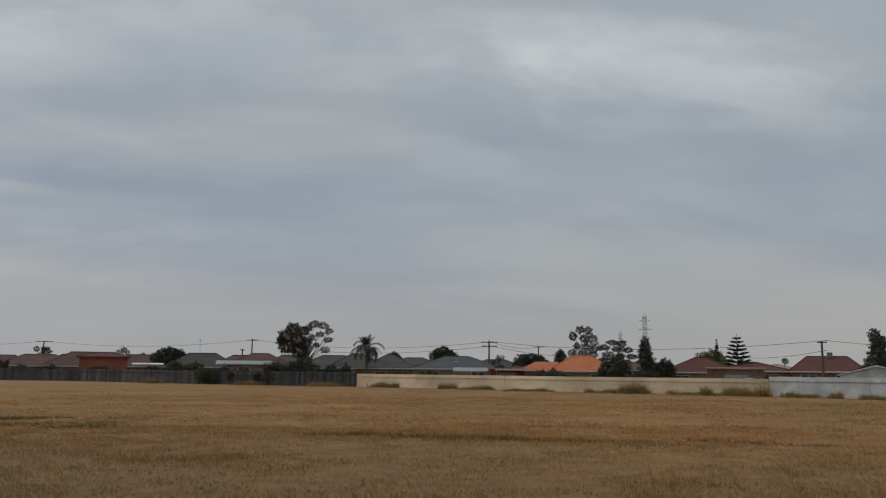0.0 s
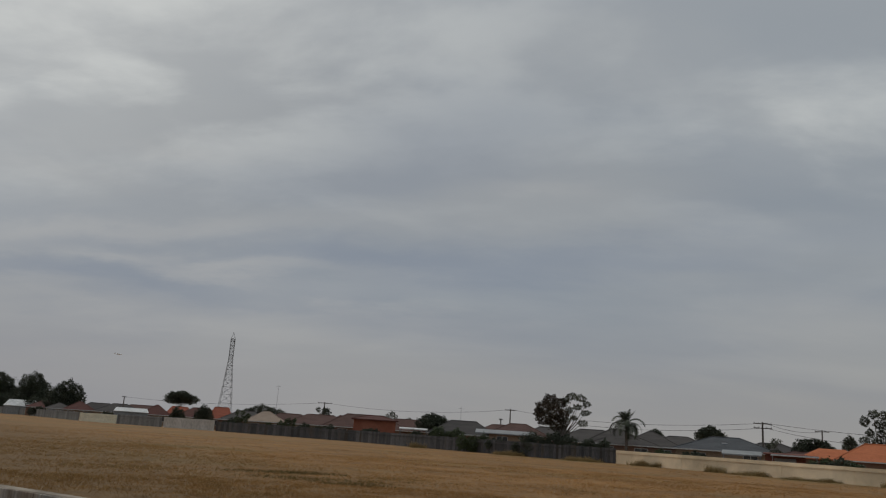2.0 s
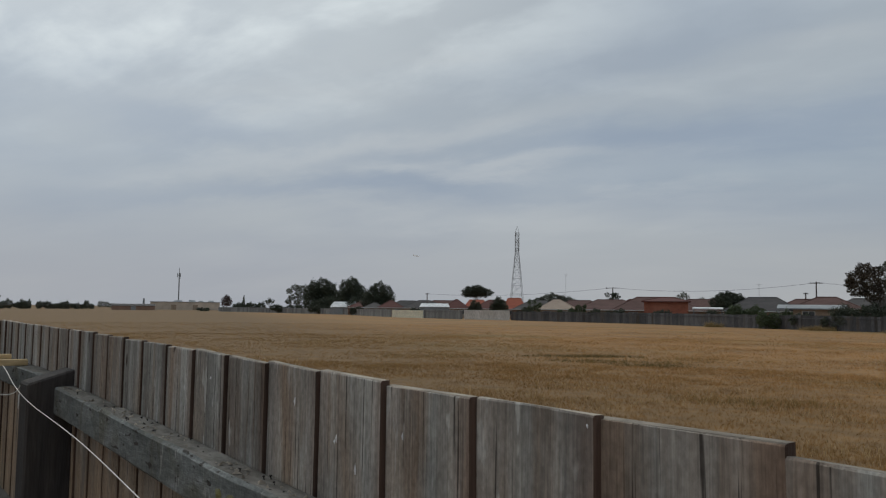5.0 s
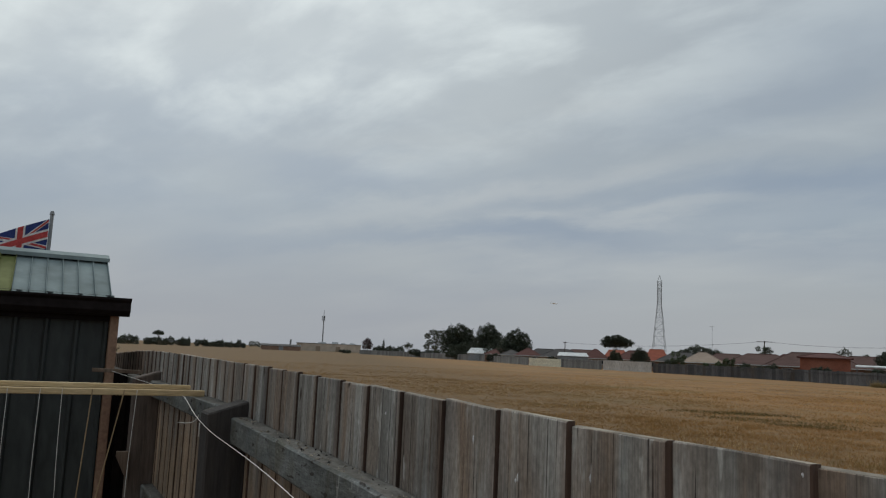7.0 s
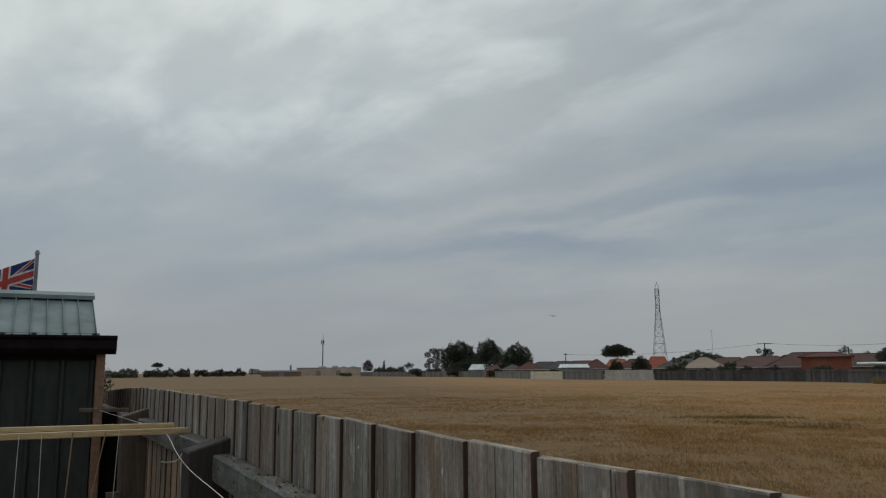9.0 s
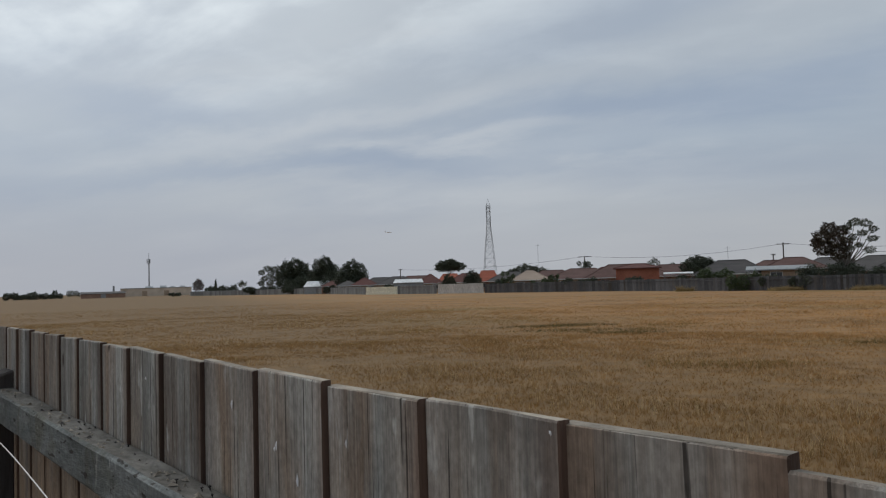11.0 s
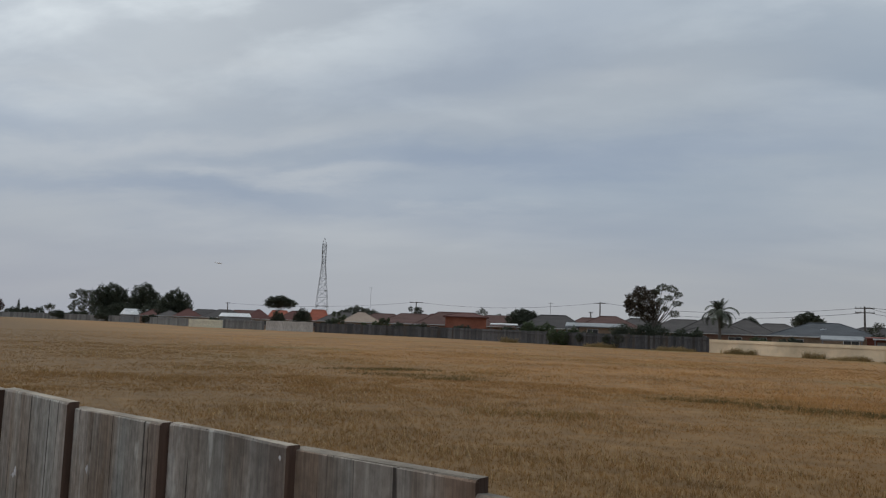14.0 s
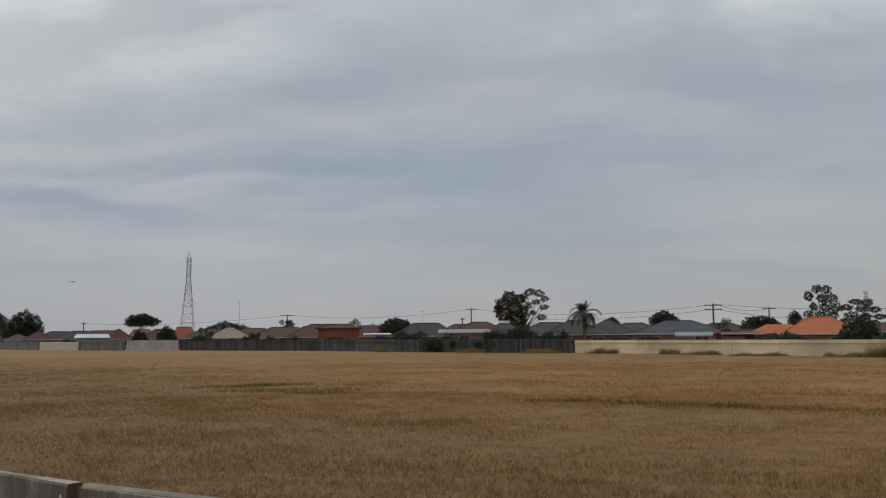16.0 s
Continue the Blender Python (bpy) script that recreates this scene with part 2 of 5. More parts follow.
def old_timber(name, grey1, grey2, brown, axis=(9, 9, 0.5), shelter=True, speck=0.65):
    """Weathered sawn timber: fibres, dark cracks, brown streaks, knots and pale specks; browner where rails keep the rain off."""
    m = bpy.data.materials.new(name)
    m.use_nodes = True
    nodes, links = m.node_tree.nodes, m.node_tree.links
    bsdf = nodes["Principled BSDF"]
    bsdf.inputs["Roughness"].default_value, bsdf.inputs["Specular IOR Level"].default_value = 0.9, 0.2
    co, rnd = nodes.new("ShaderNodeTexCoord").outputs["Object"], nodes.new("ShaderNodeObjectInfo").outputs["Random"]
    sh = nodes.new("ShaderNodeVectorMath")
    sh.operation = "MULTIPLY_ADD"
    links.new(rnd, sh.inputs[0])
    sh.inputs[1].default_value = (37.0, 53.0, 71.0)
    links.new(co, sh.inputs[2])

    def noise_(sc, st, detail=4, rg=0.55, dist=0.0):
        mp = nodes.new("ShaderNodeMapping")
        mp.inputs["Scale"].default_value = st
        links.new(sh.outputs[0], mp.inputs["Vector"])
        nd = nodes.new("ShaderNodeTexNoise")
        nd.inputs["Scale"].default_value, nd.inputs["Detail"].default_value, nd.inputs["Roughness"].default_value, nd.inputs["Distortion"].default_value = sc, detail, rg, dist
        links.new(mp.outputs[0], nd.inputs["Vector"])
        return nd.outputs["Fac"]

    def span(val, lo, hi, a=0.0, b=1.0):
        nd = nodes.new("ShaderNodeMapRange")
        for key, v in zip(("From Min", "From Max", "To Min", "To Max"), (lo, hi, a, b)):
            nd.inputs[key].default_value = v
        links.new(val, nd.inputs["Value"])
        return nd.outputs[0]

    def mul(a, b):
        nd = nodes.new("ShaderNodeMath")
        nd.operation = "MULTIPLY"
        links.new(a, nd.inputs[0])
        links.new(b, nd.inputs[1])
        return nd.outputs[0]

    def mix(fac, a, b, mode="MIX"):
        nd = nodes.new("ShaderNodeMix")
        nd.data_type, nd.blend_type = "RGBA", mode
        for sock, val in ((nd.inputs["Factor"], fac), (nd.inputs[6], a), (nd.inputs[7], b)):
            if isinstance(val, (int, float)):
                sock.default_value = val
            elif isinstance(val, tuple):
                sock.default_value = (*val, 1)
            else:
                links.new(val, sock)
        return nd.outputs[2]

    def grey(val):
        nd = nodes.new("ShaderNodeCombineColor")
        for s_ in nd.inputs:
            links.new(val, s_)
        return nd.outputs[0]

    fibre = noise_(34, axis, 6, 0.7)
    col = mix(span(noise_(4.2, axis, 4, 0.6), 0.36, 0.64), grey1, grey2)
    stain = (axis[0] * 0.3, axis[1] * 0.3, axis[2] * 1.8) if axis[2] < 1 else (axis[0] * 1.8, axis[1] * 0.3, axis[2] * 0.3)
    col = mix(span(noise_(2.4, stain, 5, 0.62, 0.6), 0.49, 0.62, 0.0, 0.85), col, brown)
    if shelter:
        # broad warm bands along the board, a rough pale arris on one side and a browner one under the lap
        col = mix(span(noise_(1.5, (axis[0] * 0.6, axis[1] * 0.6, axis[2] * 0.5), 3, 0.5), 0.48, 0.64, 0.0, 0.5), col, (0.22, 0.158, 0.118))
        sepx = nodes.new("ShaderNodeSeparateXYZ")
        links.new(co, sepx.inputs[0])
        edge = nodes.new("ShaderNodeMath")
        edge.operation = "MULTIPLY_ADD"
        links.new(noise_(3.0, (1, 1, 0.7), 3), edge.inputs[0])
        edge.inputs[1].default_value = 0.05
        links.new(sepx.outputs[0], edge.inputs[2])
        col = mix(mul(span(edge.outputs[0], 0.077, 0.084, 0.0, 0.7), span(rnd, 0.35, 0.45)), col, (0.33, 0.29, 0.255))
        col = mix(span(edge.outputs[0], -0.025, -0.055, 0.0, 0.6), col, (0.15, 0.092, 0.064))
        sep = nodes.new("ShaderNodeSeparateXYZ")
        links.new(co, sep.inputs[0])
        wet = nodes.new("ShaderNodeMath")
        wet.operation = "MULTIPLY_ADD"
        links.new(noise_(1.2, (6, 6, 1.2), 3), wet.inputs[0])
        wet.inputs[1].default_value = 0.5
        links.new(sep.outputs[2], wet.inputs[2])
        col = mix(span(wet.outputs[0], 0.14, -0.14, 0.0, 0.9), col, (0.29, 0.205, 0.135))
    col = mix(1.0, col, grey(span(fibre, 0.35, 0.65, 0.74, 1.24)), "MULTIPLY")
    col = mix(1.0, col, grey(span(noise_(7, (1, 1, 0.45) if axis[2] < 1 else (0.45, 1, 1), 4, 0.6), 0.32, 0.68, 0.66, 1.32)), "MULTIPLY")
    soak = span(noise_(1.9, (axis[0] * 0.45, axis[1] * 0.45, axis[2] * 0.9), 5, 0.65, 0.3), 0.55, 0.7, 0.0, 0.6)
    col = mix(soak, col, (0.085, 0.08, 0.077))
    crack = span(noise_(22, (axis[0], axis[1], axis[2] * 0.7), 2, 0.4, 0.1), 0.645, 0.68, 0.0, 0.85)
    col = mix(crack, col, (0.035, 0.028, 0.024))
    vor = nodes.new("ShaderNodeTexVoronoi")
    mpv = nodes.new("ShaderNodeMapping")
    mpv.inputs["Scale"].default_value = (1, 1, 0.55) if axis[2] < 1 else (0.55, 1, 1)
    links.new(sh.outputs[0], mpv.inputs["Vector"])
    links.new(mpv.outputs[0], vor.inputs["Vector"])
    vor.inputs["Scale"].default_value = 7.0
    knot = span(vor.outputs["Distance"], 0.085, 0.05)
    col = mix(knot, col, (0.05, 0.034, 0.026))
    pale = mul(span(noise_(46, (1.2, 1.2, 0.3), 2, 0.5), 0.64, 0.685), span(noise_(7, (1, 1, 0.5), 2), 0.48, 0.6))
    col = mix(span(pale, 0.0, 1.0, 0.0, speck), col, (0.52, 0.5, 0.46))
    col = mix(1.0, col, grey(span(noise_(150, (1, 1, 0.6), 3, 0.6), 0.35, 0.65, 0.84, 1.16)), "MULTIPLY")
    col = mix(1.0, col, grey(span(rnd, 0, 1, 0.93, 1.26)), "MULTIPLY")
    links.new(col, bsdf.inputs["Base Color"])
    bp = nodes.new("ShaderNodeBump")
    bp.inputs["Strength"].default_value, bp.inputs["Distance"].default_value = 0.7, 0.004
    links.new(fibre, bp.inputs["Height"])
    links.new(bp.outputs[0], bsdf.inputs["Normal"])
    return m


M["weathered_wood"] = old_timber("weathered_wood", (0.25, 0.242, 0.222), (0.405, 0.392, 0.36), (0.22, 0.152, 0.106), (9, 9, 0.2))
# brown sawn sides, darkened so the shade between boards is in the colour
M["shaded_wood_edge"] = material("shaded_wood_edge", (0.052, 0.032, 0.024), (0.092, 0.057, 0.042), 6, 0.9, 0.5, (3, 3, 0.3), 6, per="object", world_space=False)
M["wood_end"] = material("wood_end", (0.34, 0.295, 0.24), (0.18, 0.155, 0.125), 20, 0.95, 0.6, (1, 1, 1), 4, per="object", world_space=False)
M["brown_wood"] = material("brown_wood", (0.16, 0.11, 0.08), (0.22, 0.16, 0.12), 6, 0.9, 0.5, (3, 3, 0.25), 5, per="object", world_space=False)
M["rail_wood"] = old_timber("rail_wood", (0.105, 0.112, 0.108), (0.172, 0.177, 0.17), (0.098, 0.094, 0.076), (1.2, 5, 5), False, 0.35)
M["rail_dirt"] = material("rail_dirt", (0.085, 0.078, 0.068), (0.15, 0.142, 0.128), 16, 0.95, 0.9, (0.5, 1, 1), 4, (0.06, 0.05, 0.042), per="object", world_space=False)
M["post_wood"] = material("post_wood", (0.032, 0.03, 0.031), (0.054, 0.046, 0.042), 5, 0.9, 0.6, (3, 3, 0.3), 6, per="object", world_space=False)
M["brown_post"] = material("brown_post", (0.095, 0.072, 0.06), (0.135, 0.105, 0.088), 5, 0.9, 0.6, (3, 3, 0.3), 6, per="object", world_space=False)
M["pine"] = material("pine", (0.50, 0.36, 0.19), (0.60, 0.46, 0.27), 10, 0.75, 0.3, (0.4, 4, 4), 5, world_space=False)
M["string"] = material("string", (0.62, 0.60, 0.56), (0.7, 0.68, 0.64), 30, 0.9, 0.2)
M["twine"] = material("twine", (0.3, 0.21, 0.12), (0.36, 0.26, 0.15), 30, 0.9, 0.2)
M["shed_wall"] = material("shed_wall", (0.034, 0.038, 0.037), (0.045, 0.049, 0.047), 2.5, 0.6, 0.05, (1, 1, 0.3), 8)
M["shed_roof"] = material("shed_roof", (0.2, 0.245, 0.25), (0.235, 0.28, 0.282), 1.5, 0.75, 0.03, (1, 1, 1), 3, spec=0.08)
M["shed_roof_old"] = material("shed_roof_old", (0.15, 0.165, 0.06), (0.19, 0.2, 0.084), 1.5, 0.75, 0.05, (1, 1, 1), 4, spec=0.08)
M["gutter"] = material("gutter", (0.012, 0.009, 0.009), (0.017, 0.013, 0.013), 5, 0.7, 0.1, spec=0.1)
M["corner_trim"] = material("corner_trim", (0.24, 0.14, 0.095), (0.29, 0.18, 0.12), 6, 0.7, 0.2)
M["flag_blue"] = material("flag_blue", (0.03, 0.045, 0.16), (0.04, 0.06, 0.2), 9, 0.9, 0.2)
M["flag_white"] = material("flag_white", (0.66, 0.64, 0.64), (0.74, 0.72, 0.72), 9, 0.9, 0.2)
M["flag_red"] = material("flag_red", (0.45, 0.06, 0.06), (0.52, 0.09, 0.08), 9, 0.9, 0.2)
M["grey_metal"] = material("grey_metal", (0.22, 0.23, 0.24), (0.3, 0.31, 0.32), 3, 0.6, 0.1, metal=0.2)
M["galvanised"] = material("galvanised", (0.13, 0.135, 0.14), (0.2, 0.205, 0.21), 2, 0.7, 0, metal=0.2)
M["pole_wood"] = material("pole_wood", (0.085, 0.072, 0.062), (0.13, 0.112, 0.096), 3, 0.9, 0.3, (3, 3, 0.4), 5)
M["far_fence_dark"] = material("far_fence_dark", (0.07, 0.069, 0.073), (0.115, 0.111, 0.112), 0.5, 0.9, 0.3, (1, 1, 0.3), 14, (0.075, 0.062, 0.052), per="object")
M["far_fence_grey"] = material("far_fence_grey", (0.17, 0.17, 0.165), (0.23, 0.225, 0.215), 0.5, 0.9, 0.3, (1, 1, 0.3), 14, per="object")
M["cream_wall"] = material("cream_wall", (0.71, 0.575, 0.4), (0.75, 0.61, 0.43), 0.12, 0.85, 0.05, (1, 1, 1), 2)
M["distant_wall"] = material("distant_wall", (0.5, 0.42, 0.34), (0.54, 0.455, 0.37), 0.05, 0.9, 0, (1, 1, 1), 2)
M["white_wall"] = material("white_wall", (0.46, 0.475, 0.475), (0.5, 0.515, 0.51), 0.25, 0.7, 0.05, (1, 1, 1), 3)
M["pale_cream"] = material("pale_cream", (0.66, 0.62, 0.48), (0.72, 0.68, 0.54), 0.4, 0.8, 0.05)
M["sheet_grey"] = material("sheet_grey", (0.22, 0.23, 0.235), (0.28, 0.29, 0.295), 0.5, 0.6, 0.05)
M["dark_brick"] = material("dark_brick", (0.15, 0.056, 0.042), (0.2, 0.078, 0.058), 0.6, 0.9, 0.4, (1, 1, 1), 12)
M["lichen"] = material("lichen", (0.235, 0.215, 0.09), (0.17, 0.17, 0.11), 60, 0.95, 0.6, world_space=False)
M["pale_wall"] = material("pale_wall", (0.47, 0.44, 0.4), (0.56, 0.53, 0.49), 0.4, 0.85, 0.1, (1, 1, 0.4), 10)
M["white_paint"] = material("white_paint", (0.54, 0.55, 0.55), (0.66, 0.67, 0.67), 0.4, 0.6, 0.1)
M["aircraft_white"] = material("aircraft_white", (0.84, 0.85, 0.86), (0.88, 0.89, 0.9), 0.4, 0.4, 0)
M["tan_dark"] = material("tan_dark", (0.15, 0.105, 0.068), (0.19, 0.135, 0.09), 0.5, 0.9, 0.2)
M["red_brick"] = material("red_brick", (0.28, 0.10, 0.062), (0.36, 0.135, 0.085), 0.6, 0.9, 0.4, (1, 1, 1), 12)
M["brown_brick"] = material("brown_brick", (0.21, 0.13, 0.095), (0.27, 0.175, 0.13), 0.6, 0.9, 0.4, (1, 1, 1), 12)
M["tan_brick"] = material("tan_brick", (0.25, 0.19, 0.138), (0.31, 0.24, 0.178), 0.6, 0.9, 0.4, (1, 1, 1), 12)
M["glass"] = material("glass", (0.03, 0.035, 0.04), (0.045, 0.05, 0.055), 0.5, 0.08, 0, spec=0.8)
M["window_frame"] = material("window_frame", (0.55, 0.55, 0.54), (0.62, 0.62, 0.61), 2, 0.6, 0.1)
M["sky_light"] = material("sky_light", (0.6, 0.63, 0.66), (0.68, 0.7, 0.73), 2, 0.25, 0)


def tiles(name, c1, c2):
    return material(name, c1, c2, 0.5, 0.85, 0.6, (1, 1, 5), 12, contrast=(0.3, 0.7))


M["roof_brown"] = tiles("roof_brown", (0.088, 0.048, 0.041), (0.126, 0.072, 0.062))
M["roof_maroon"] = tiles("roof_maroon", (0.085, 0.034, 0.029), (0.12, 0.048, 0.04))
M["roof_grey"] = tiles("roof_grey", (0.066, 0.06, 0.058), (0.095, 0.087, 0.083))
M["roof_slate"] = tiles("roof_slate", (0.066, 0.071, 0.078), (0.095, 0.101, 0.11))
M["roof_dark"] = tiles("roof_dark", (0.05, 0.046, 0.046), (0.075, 0.068, 0.066))
M["roof_orange"] = tiles("roof_orange", (0.4, 0.125, 0.055), (0.5, 0.165, 0.075))
M["roof_red"] = tiles("roof_red", (0.26, 0.075, 0.045), (0.34, 0.1, 0.06))
M["roof_tan"] = tiles("roof_tan", (0.3, 0.23, 0.18), (0.37, 0.29, 0.23))
M["leaf_gum"] = material("leaf_gum", (0.062, 0.069, 0.046), (0.096, 0.102, 0.07), 0.5, 0.7, 0, per="island")
M["leaf_dark"] = material("leaf_dark", (0.042, 0.05, 0.033), (0.068, 0.078, 0.05), 0.5, 0.7, 0, per="island")
M["leaf_bronze"] = material("leaf_bronze", (0.05, 0.038, 0.028), (0.078, 0.06, 0.042), 0.5, 0.7, 0, per="island")
M["leaf_green"] = material("leaf_green", (0.05, 0.068, 0.03), (0.075, 0.095, 0.042), 0.5, 0.7, 0, per="island")
M["leaf_yellow"] = material("leaf_yellow", (0.14, 0.15, 0.05), (0.19, 0.19, 0.07), 0.5, 0.7, 0, per="island")
M["leaf_purple"] = material("leaf_purple", (0.05, 0.025, 0.022), (0.08, 0.04, 0.032), 0.5, 0.7, 0, per="island")
M["leaf_dry"] = material("leaf_dry", (0.13, 0.1, 0.045), (0.2, 0.148, 0.068), 0.5, 0.8, 0, per="island")
M["bark"] = material("bark", (0.10, 0.085, 0.07), (0.16, 0.14, 0.12), 1.5, 0.9, 0.4, (2, 2, 0.5), 6)


# ---- building blocks ----
def part(name, bm, mat_, parent=None, label=""):
    me = bpy.data.meshes.new(name)
    bm.normal_update()
    bm.to_mesh(me)
    bm.free()
    for mm in (mat_ if isinstance(mat_, (list, tuple)) else [mat_]):
        me.materials.append(mm)
    ob = new(name, me)
    if parent:
        ob.parent = parent
    return tagged(ob, label) if label else ob


def mesh_part(name, verts, faces, mat_, parent=None, label=""):
    me = bpy.data.meshes.new(name)
    me.from_pydata([tuple(v) for v in verts], [], faces)
    me.update()
    me.materials.append(mat_)
    ob = new(name, me)
    if parent:
        ob.parent = parent
    return tagged(ob, label) if label else ob


def thing(name, label, category, m=None, group="", kind=""):
    ob = new(name)
    ob.empty_display_size = 0.2
    if m is not None:
        ob.matrix_world = m
    return tagged(ob, label, category, group, kind)


def add_box(bm, x0, x1, y0, y1, z0, z1, bevel=0.0, mi=0):
    vs = [bm.verts.new((x, y, z)) for z in (z0, z1) for y in (y0, y1) for x in (x0, x1)]
    fs = [bm.faces.new([vs[i] for i in q]) for q in ((0, 2, 3, 1), (4, 5, 7, 6), (0, 1, 5, 4), (2, 6, 7, 3), (0, 4, 6, 2), (1, 3, 7, 5))]
    for f_ in fs:
        f_.material_index = mi
    if bevel:
        es = list({e for f_ in fs for e in f_.edges})
        bmesh.ops.bevel(bm, geom=es, offset=bevel, segments=1, affect="EDGES", profile=0.5)
    return fs


def box(x0, x1, y0, y1, z0, z1, bevel=0.0):
    bm = bmesh.new()
    add_box(bm, x0, x1, y0, y1, z0, z1, bevel)
    return bm


def add_tube(bm, a, b, r0, r1, n=6):
    a, b = Vector(a), Vector(b)
    q = (b - a).to_track_quat("Z", "Y")
    ring = []
    for c_, r in ((a, r0), (b, r1)):
        ring.append([bm.verts.new(c_ + q @ Vector((r * math.cos(i * math.tau / n), r * math.sin(i * math.tau / n), 0))) for i in range(n)])
    for i in range(n):
        bm.faces.new((ring[0][i], ring[0][(i + 1) % n], ring[1][(i + 1) % n], ring[1][i]))
    bm.faces.new(ring[1])
    bm.faces.new(ring[0][::-1])


def tubes(segments, n=6):
    bm = bmesh.new()
    for a, b, r0, r1 in segments:
        add_tube(bm, a, b, r0, r1, n)
    return bm


def spot(yaw, d):
    """A place on the ground at a bearing (degrees to the left of ahead) and a distance from the yard."""
    return -d * math.sin(radians(yaw)), d * math.cos(radians(yaw))


# the yard's fence line: s runs along it, o from it into the yard
FU, FN, FD = Vector((-0.95122, 0.30852, 0)), Vector((0.30852, 0.95122, 0)), 0.6067
FENCE = Matrix(((FU.x, -FN.x, 0, FD * FN.x), (FU.y, -FN.y, 0, FD * FN.y), (0, 0, 1, 0), (0, 0, 0, 1)))

# ---- ground ----
bm = bmesh.new()
bmesh.ops.create_circle(bm, cap_ends=True, radius=4800, segments=96)
ground = part("ground", bm, M["dry_grass"])
tagged(ground, "wide flat field of dry golden-brown grass", "field", kind="structure")


LATTICE = np.random.default_rng(77).uniform(-1, 1, (97, 89))


def clumps(x, y, cell):
    """Smooth uneven values between -1 and 1 over the ground."""
    u, v = x / (cell * 1.15) + 500, y / cell + 500
    i, j = np.floor(u).astype(int), np.floor(v).astype(int)
    a, c = u - i, v - j
    a, c = a * a * (3 - 2 * a), c * c * (3 - 2 * c)
    g = lambda p, q: LATTICE[p % 97, q % 89]
    return (g(i, j) * (1 - a) + g(i + 1, j) * a) * (1 - c) + (g(i, j + 1) * (1 - a) + g(i + 1, j + 1) * a) * c


def tufts(name, count, d0, d1, h, w, blades, mat_, label, seed, yaw0=-42, yaw1=78, power=1.0, near=None, sparse=0.0):
    """Many grass tufts as one mesh, between two distances on the field's side of the fence."""
    rg = np.random.default_rng(seed)
    if near is None:
        yaw = np.radians(rg.uniform(yaw0, yaw1, count))
        d = (d0 ** power + rg.random(count) * (d1 ** power - d0 ** power)) ** (1 / power)
        x, y = -d * np.sin(yaw), d * np.cos(yaw)
    else:
        cx, cy, rx, ry = near
        ang, rr = rg.uniform(0, math.tau, count), np.sqrt(rg.random(count)) * rg.uniform(0.6, 1.0, count)
        lx, ly = rx * rr * np.cos(ang), ry * rr * np.sin(ang)
        th = math.atan2(-cx, cy)
        x, y = cx + lx * math.cos(th) - ly * math.sin(th), cy + lx * math.sin(th) + ly * math.cos(th)
    side = x * FN.x + y * FN.y - FD
    # the grass stands in uneven clumps
    lump = 0.45 * clumps(x, y, 3.4) + 0.55 * clumps(x + 31, y + 17, 0.9)
    keep = (side > 0.25) & (rg.random(count) < 0.84 + 0.5 * lump) & (lump + rg.normal(0, 0.12, count) > sparse - 1.0)
    lump = lump[keep]
    x, y = x[keep], y[keep]
    k = len(x)
    bx = np.repeat(x, blades) + rg.normal(0, w * 3, k * blades)
    by = np.repeat(y, blades) + rg.normal(0, w * 3, k * blades)
    hh = h * rg.uniform(0.35, 1.15, k * blades) * np.repeat(rg.uniform(0.6, 1.3, k) * (1 + 0.75 * lump), blades)
    an = rg.uniform(0, math.pi, k * blades)
    ww = w * rg.uniform(0.5, 1.3, k * blades)
    lean = rg.normal(0, 0.35, (k * blades, 2)) * hh[:, None]
    nb = k * blades
    v = np.zeros((nb, 3, 3), np.float32)
    v[:, 0, 0], v[:, 0, 1] = bx - ww * np.cos(an), by - ww * np.sin(an)
    v[:, 1, 0], v[:, 1, 1] = bx + ww * np.cos(an), by + ww * np.sin(an)
    v[:, 2, 0], v[:, 2, 1], v[:, 2, 2] = bx + lean[:, 0], by + lean[:, 1], hh
    v[:, :2, 2] = -0.01
    me = bpy.data.meshes.new(name)
    me.vertices.add(nb * 3)
    me.vertices.foreach_set("co", v.ravel())
    me.loops.add(nb * 3)
    me.loops.foreach_set("vertex_index", np.arange(nb * 3, dtype=np.int32))
    me.polygons.add(nb)
    me.polygons.foreach_set("loop_start", np.arange(0, nb * 3, 3, dtype=np.int32))
    me.polygons.foreach_set("loop_total", np.full(nb, 3, np.int32))
    me.update(calc_edges=True)
    me.materials.append(mat_)
    return tagged(new(name, me), label, "grass", kind="stuff")


STRAW = "tufts of dry straw-coloured grass on the field"
tufts("dry_grass", 150000, 4, 34, 0.075, 0.004, 5, M["grass_blade"], STRAW, 1, power=1.35)
tufts("dry_grass", 150000, 26, 70, 0.075, 0.0085, 4, M["grass_blade"], STRAW, 2, power=1.3)
tufts("dry_grass", 45000, 60, 118, 0.065, 0.017, 4, M["grass_blade"], STRAW, 3, power=1.4)
tufts("pale_grass", 60000, 4, 70, 0.14, 0.004, 3, M["pale_blade"], "pale dry seed heads among the grass", 4, power=1.4, sparse=1.12)
tufts("brown_grass", 40000, 5, 90, 0.09, 0.006, 4, M["brown_blade"], "darker brown tufts among the dry grass", 5, power=1.3, sparse=1.15)
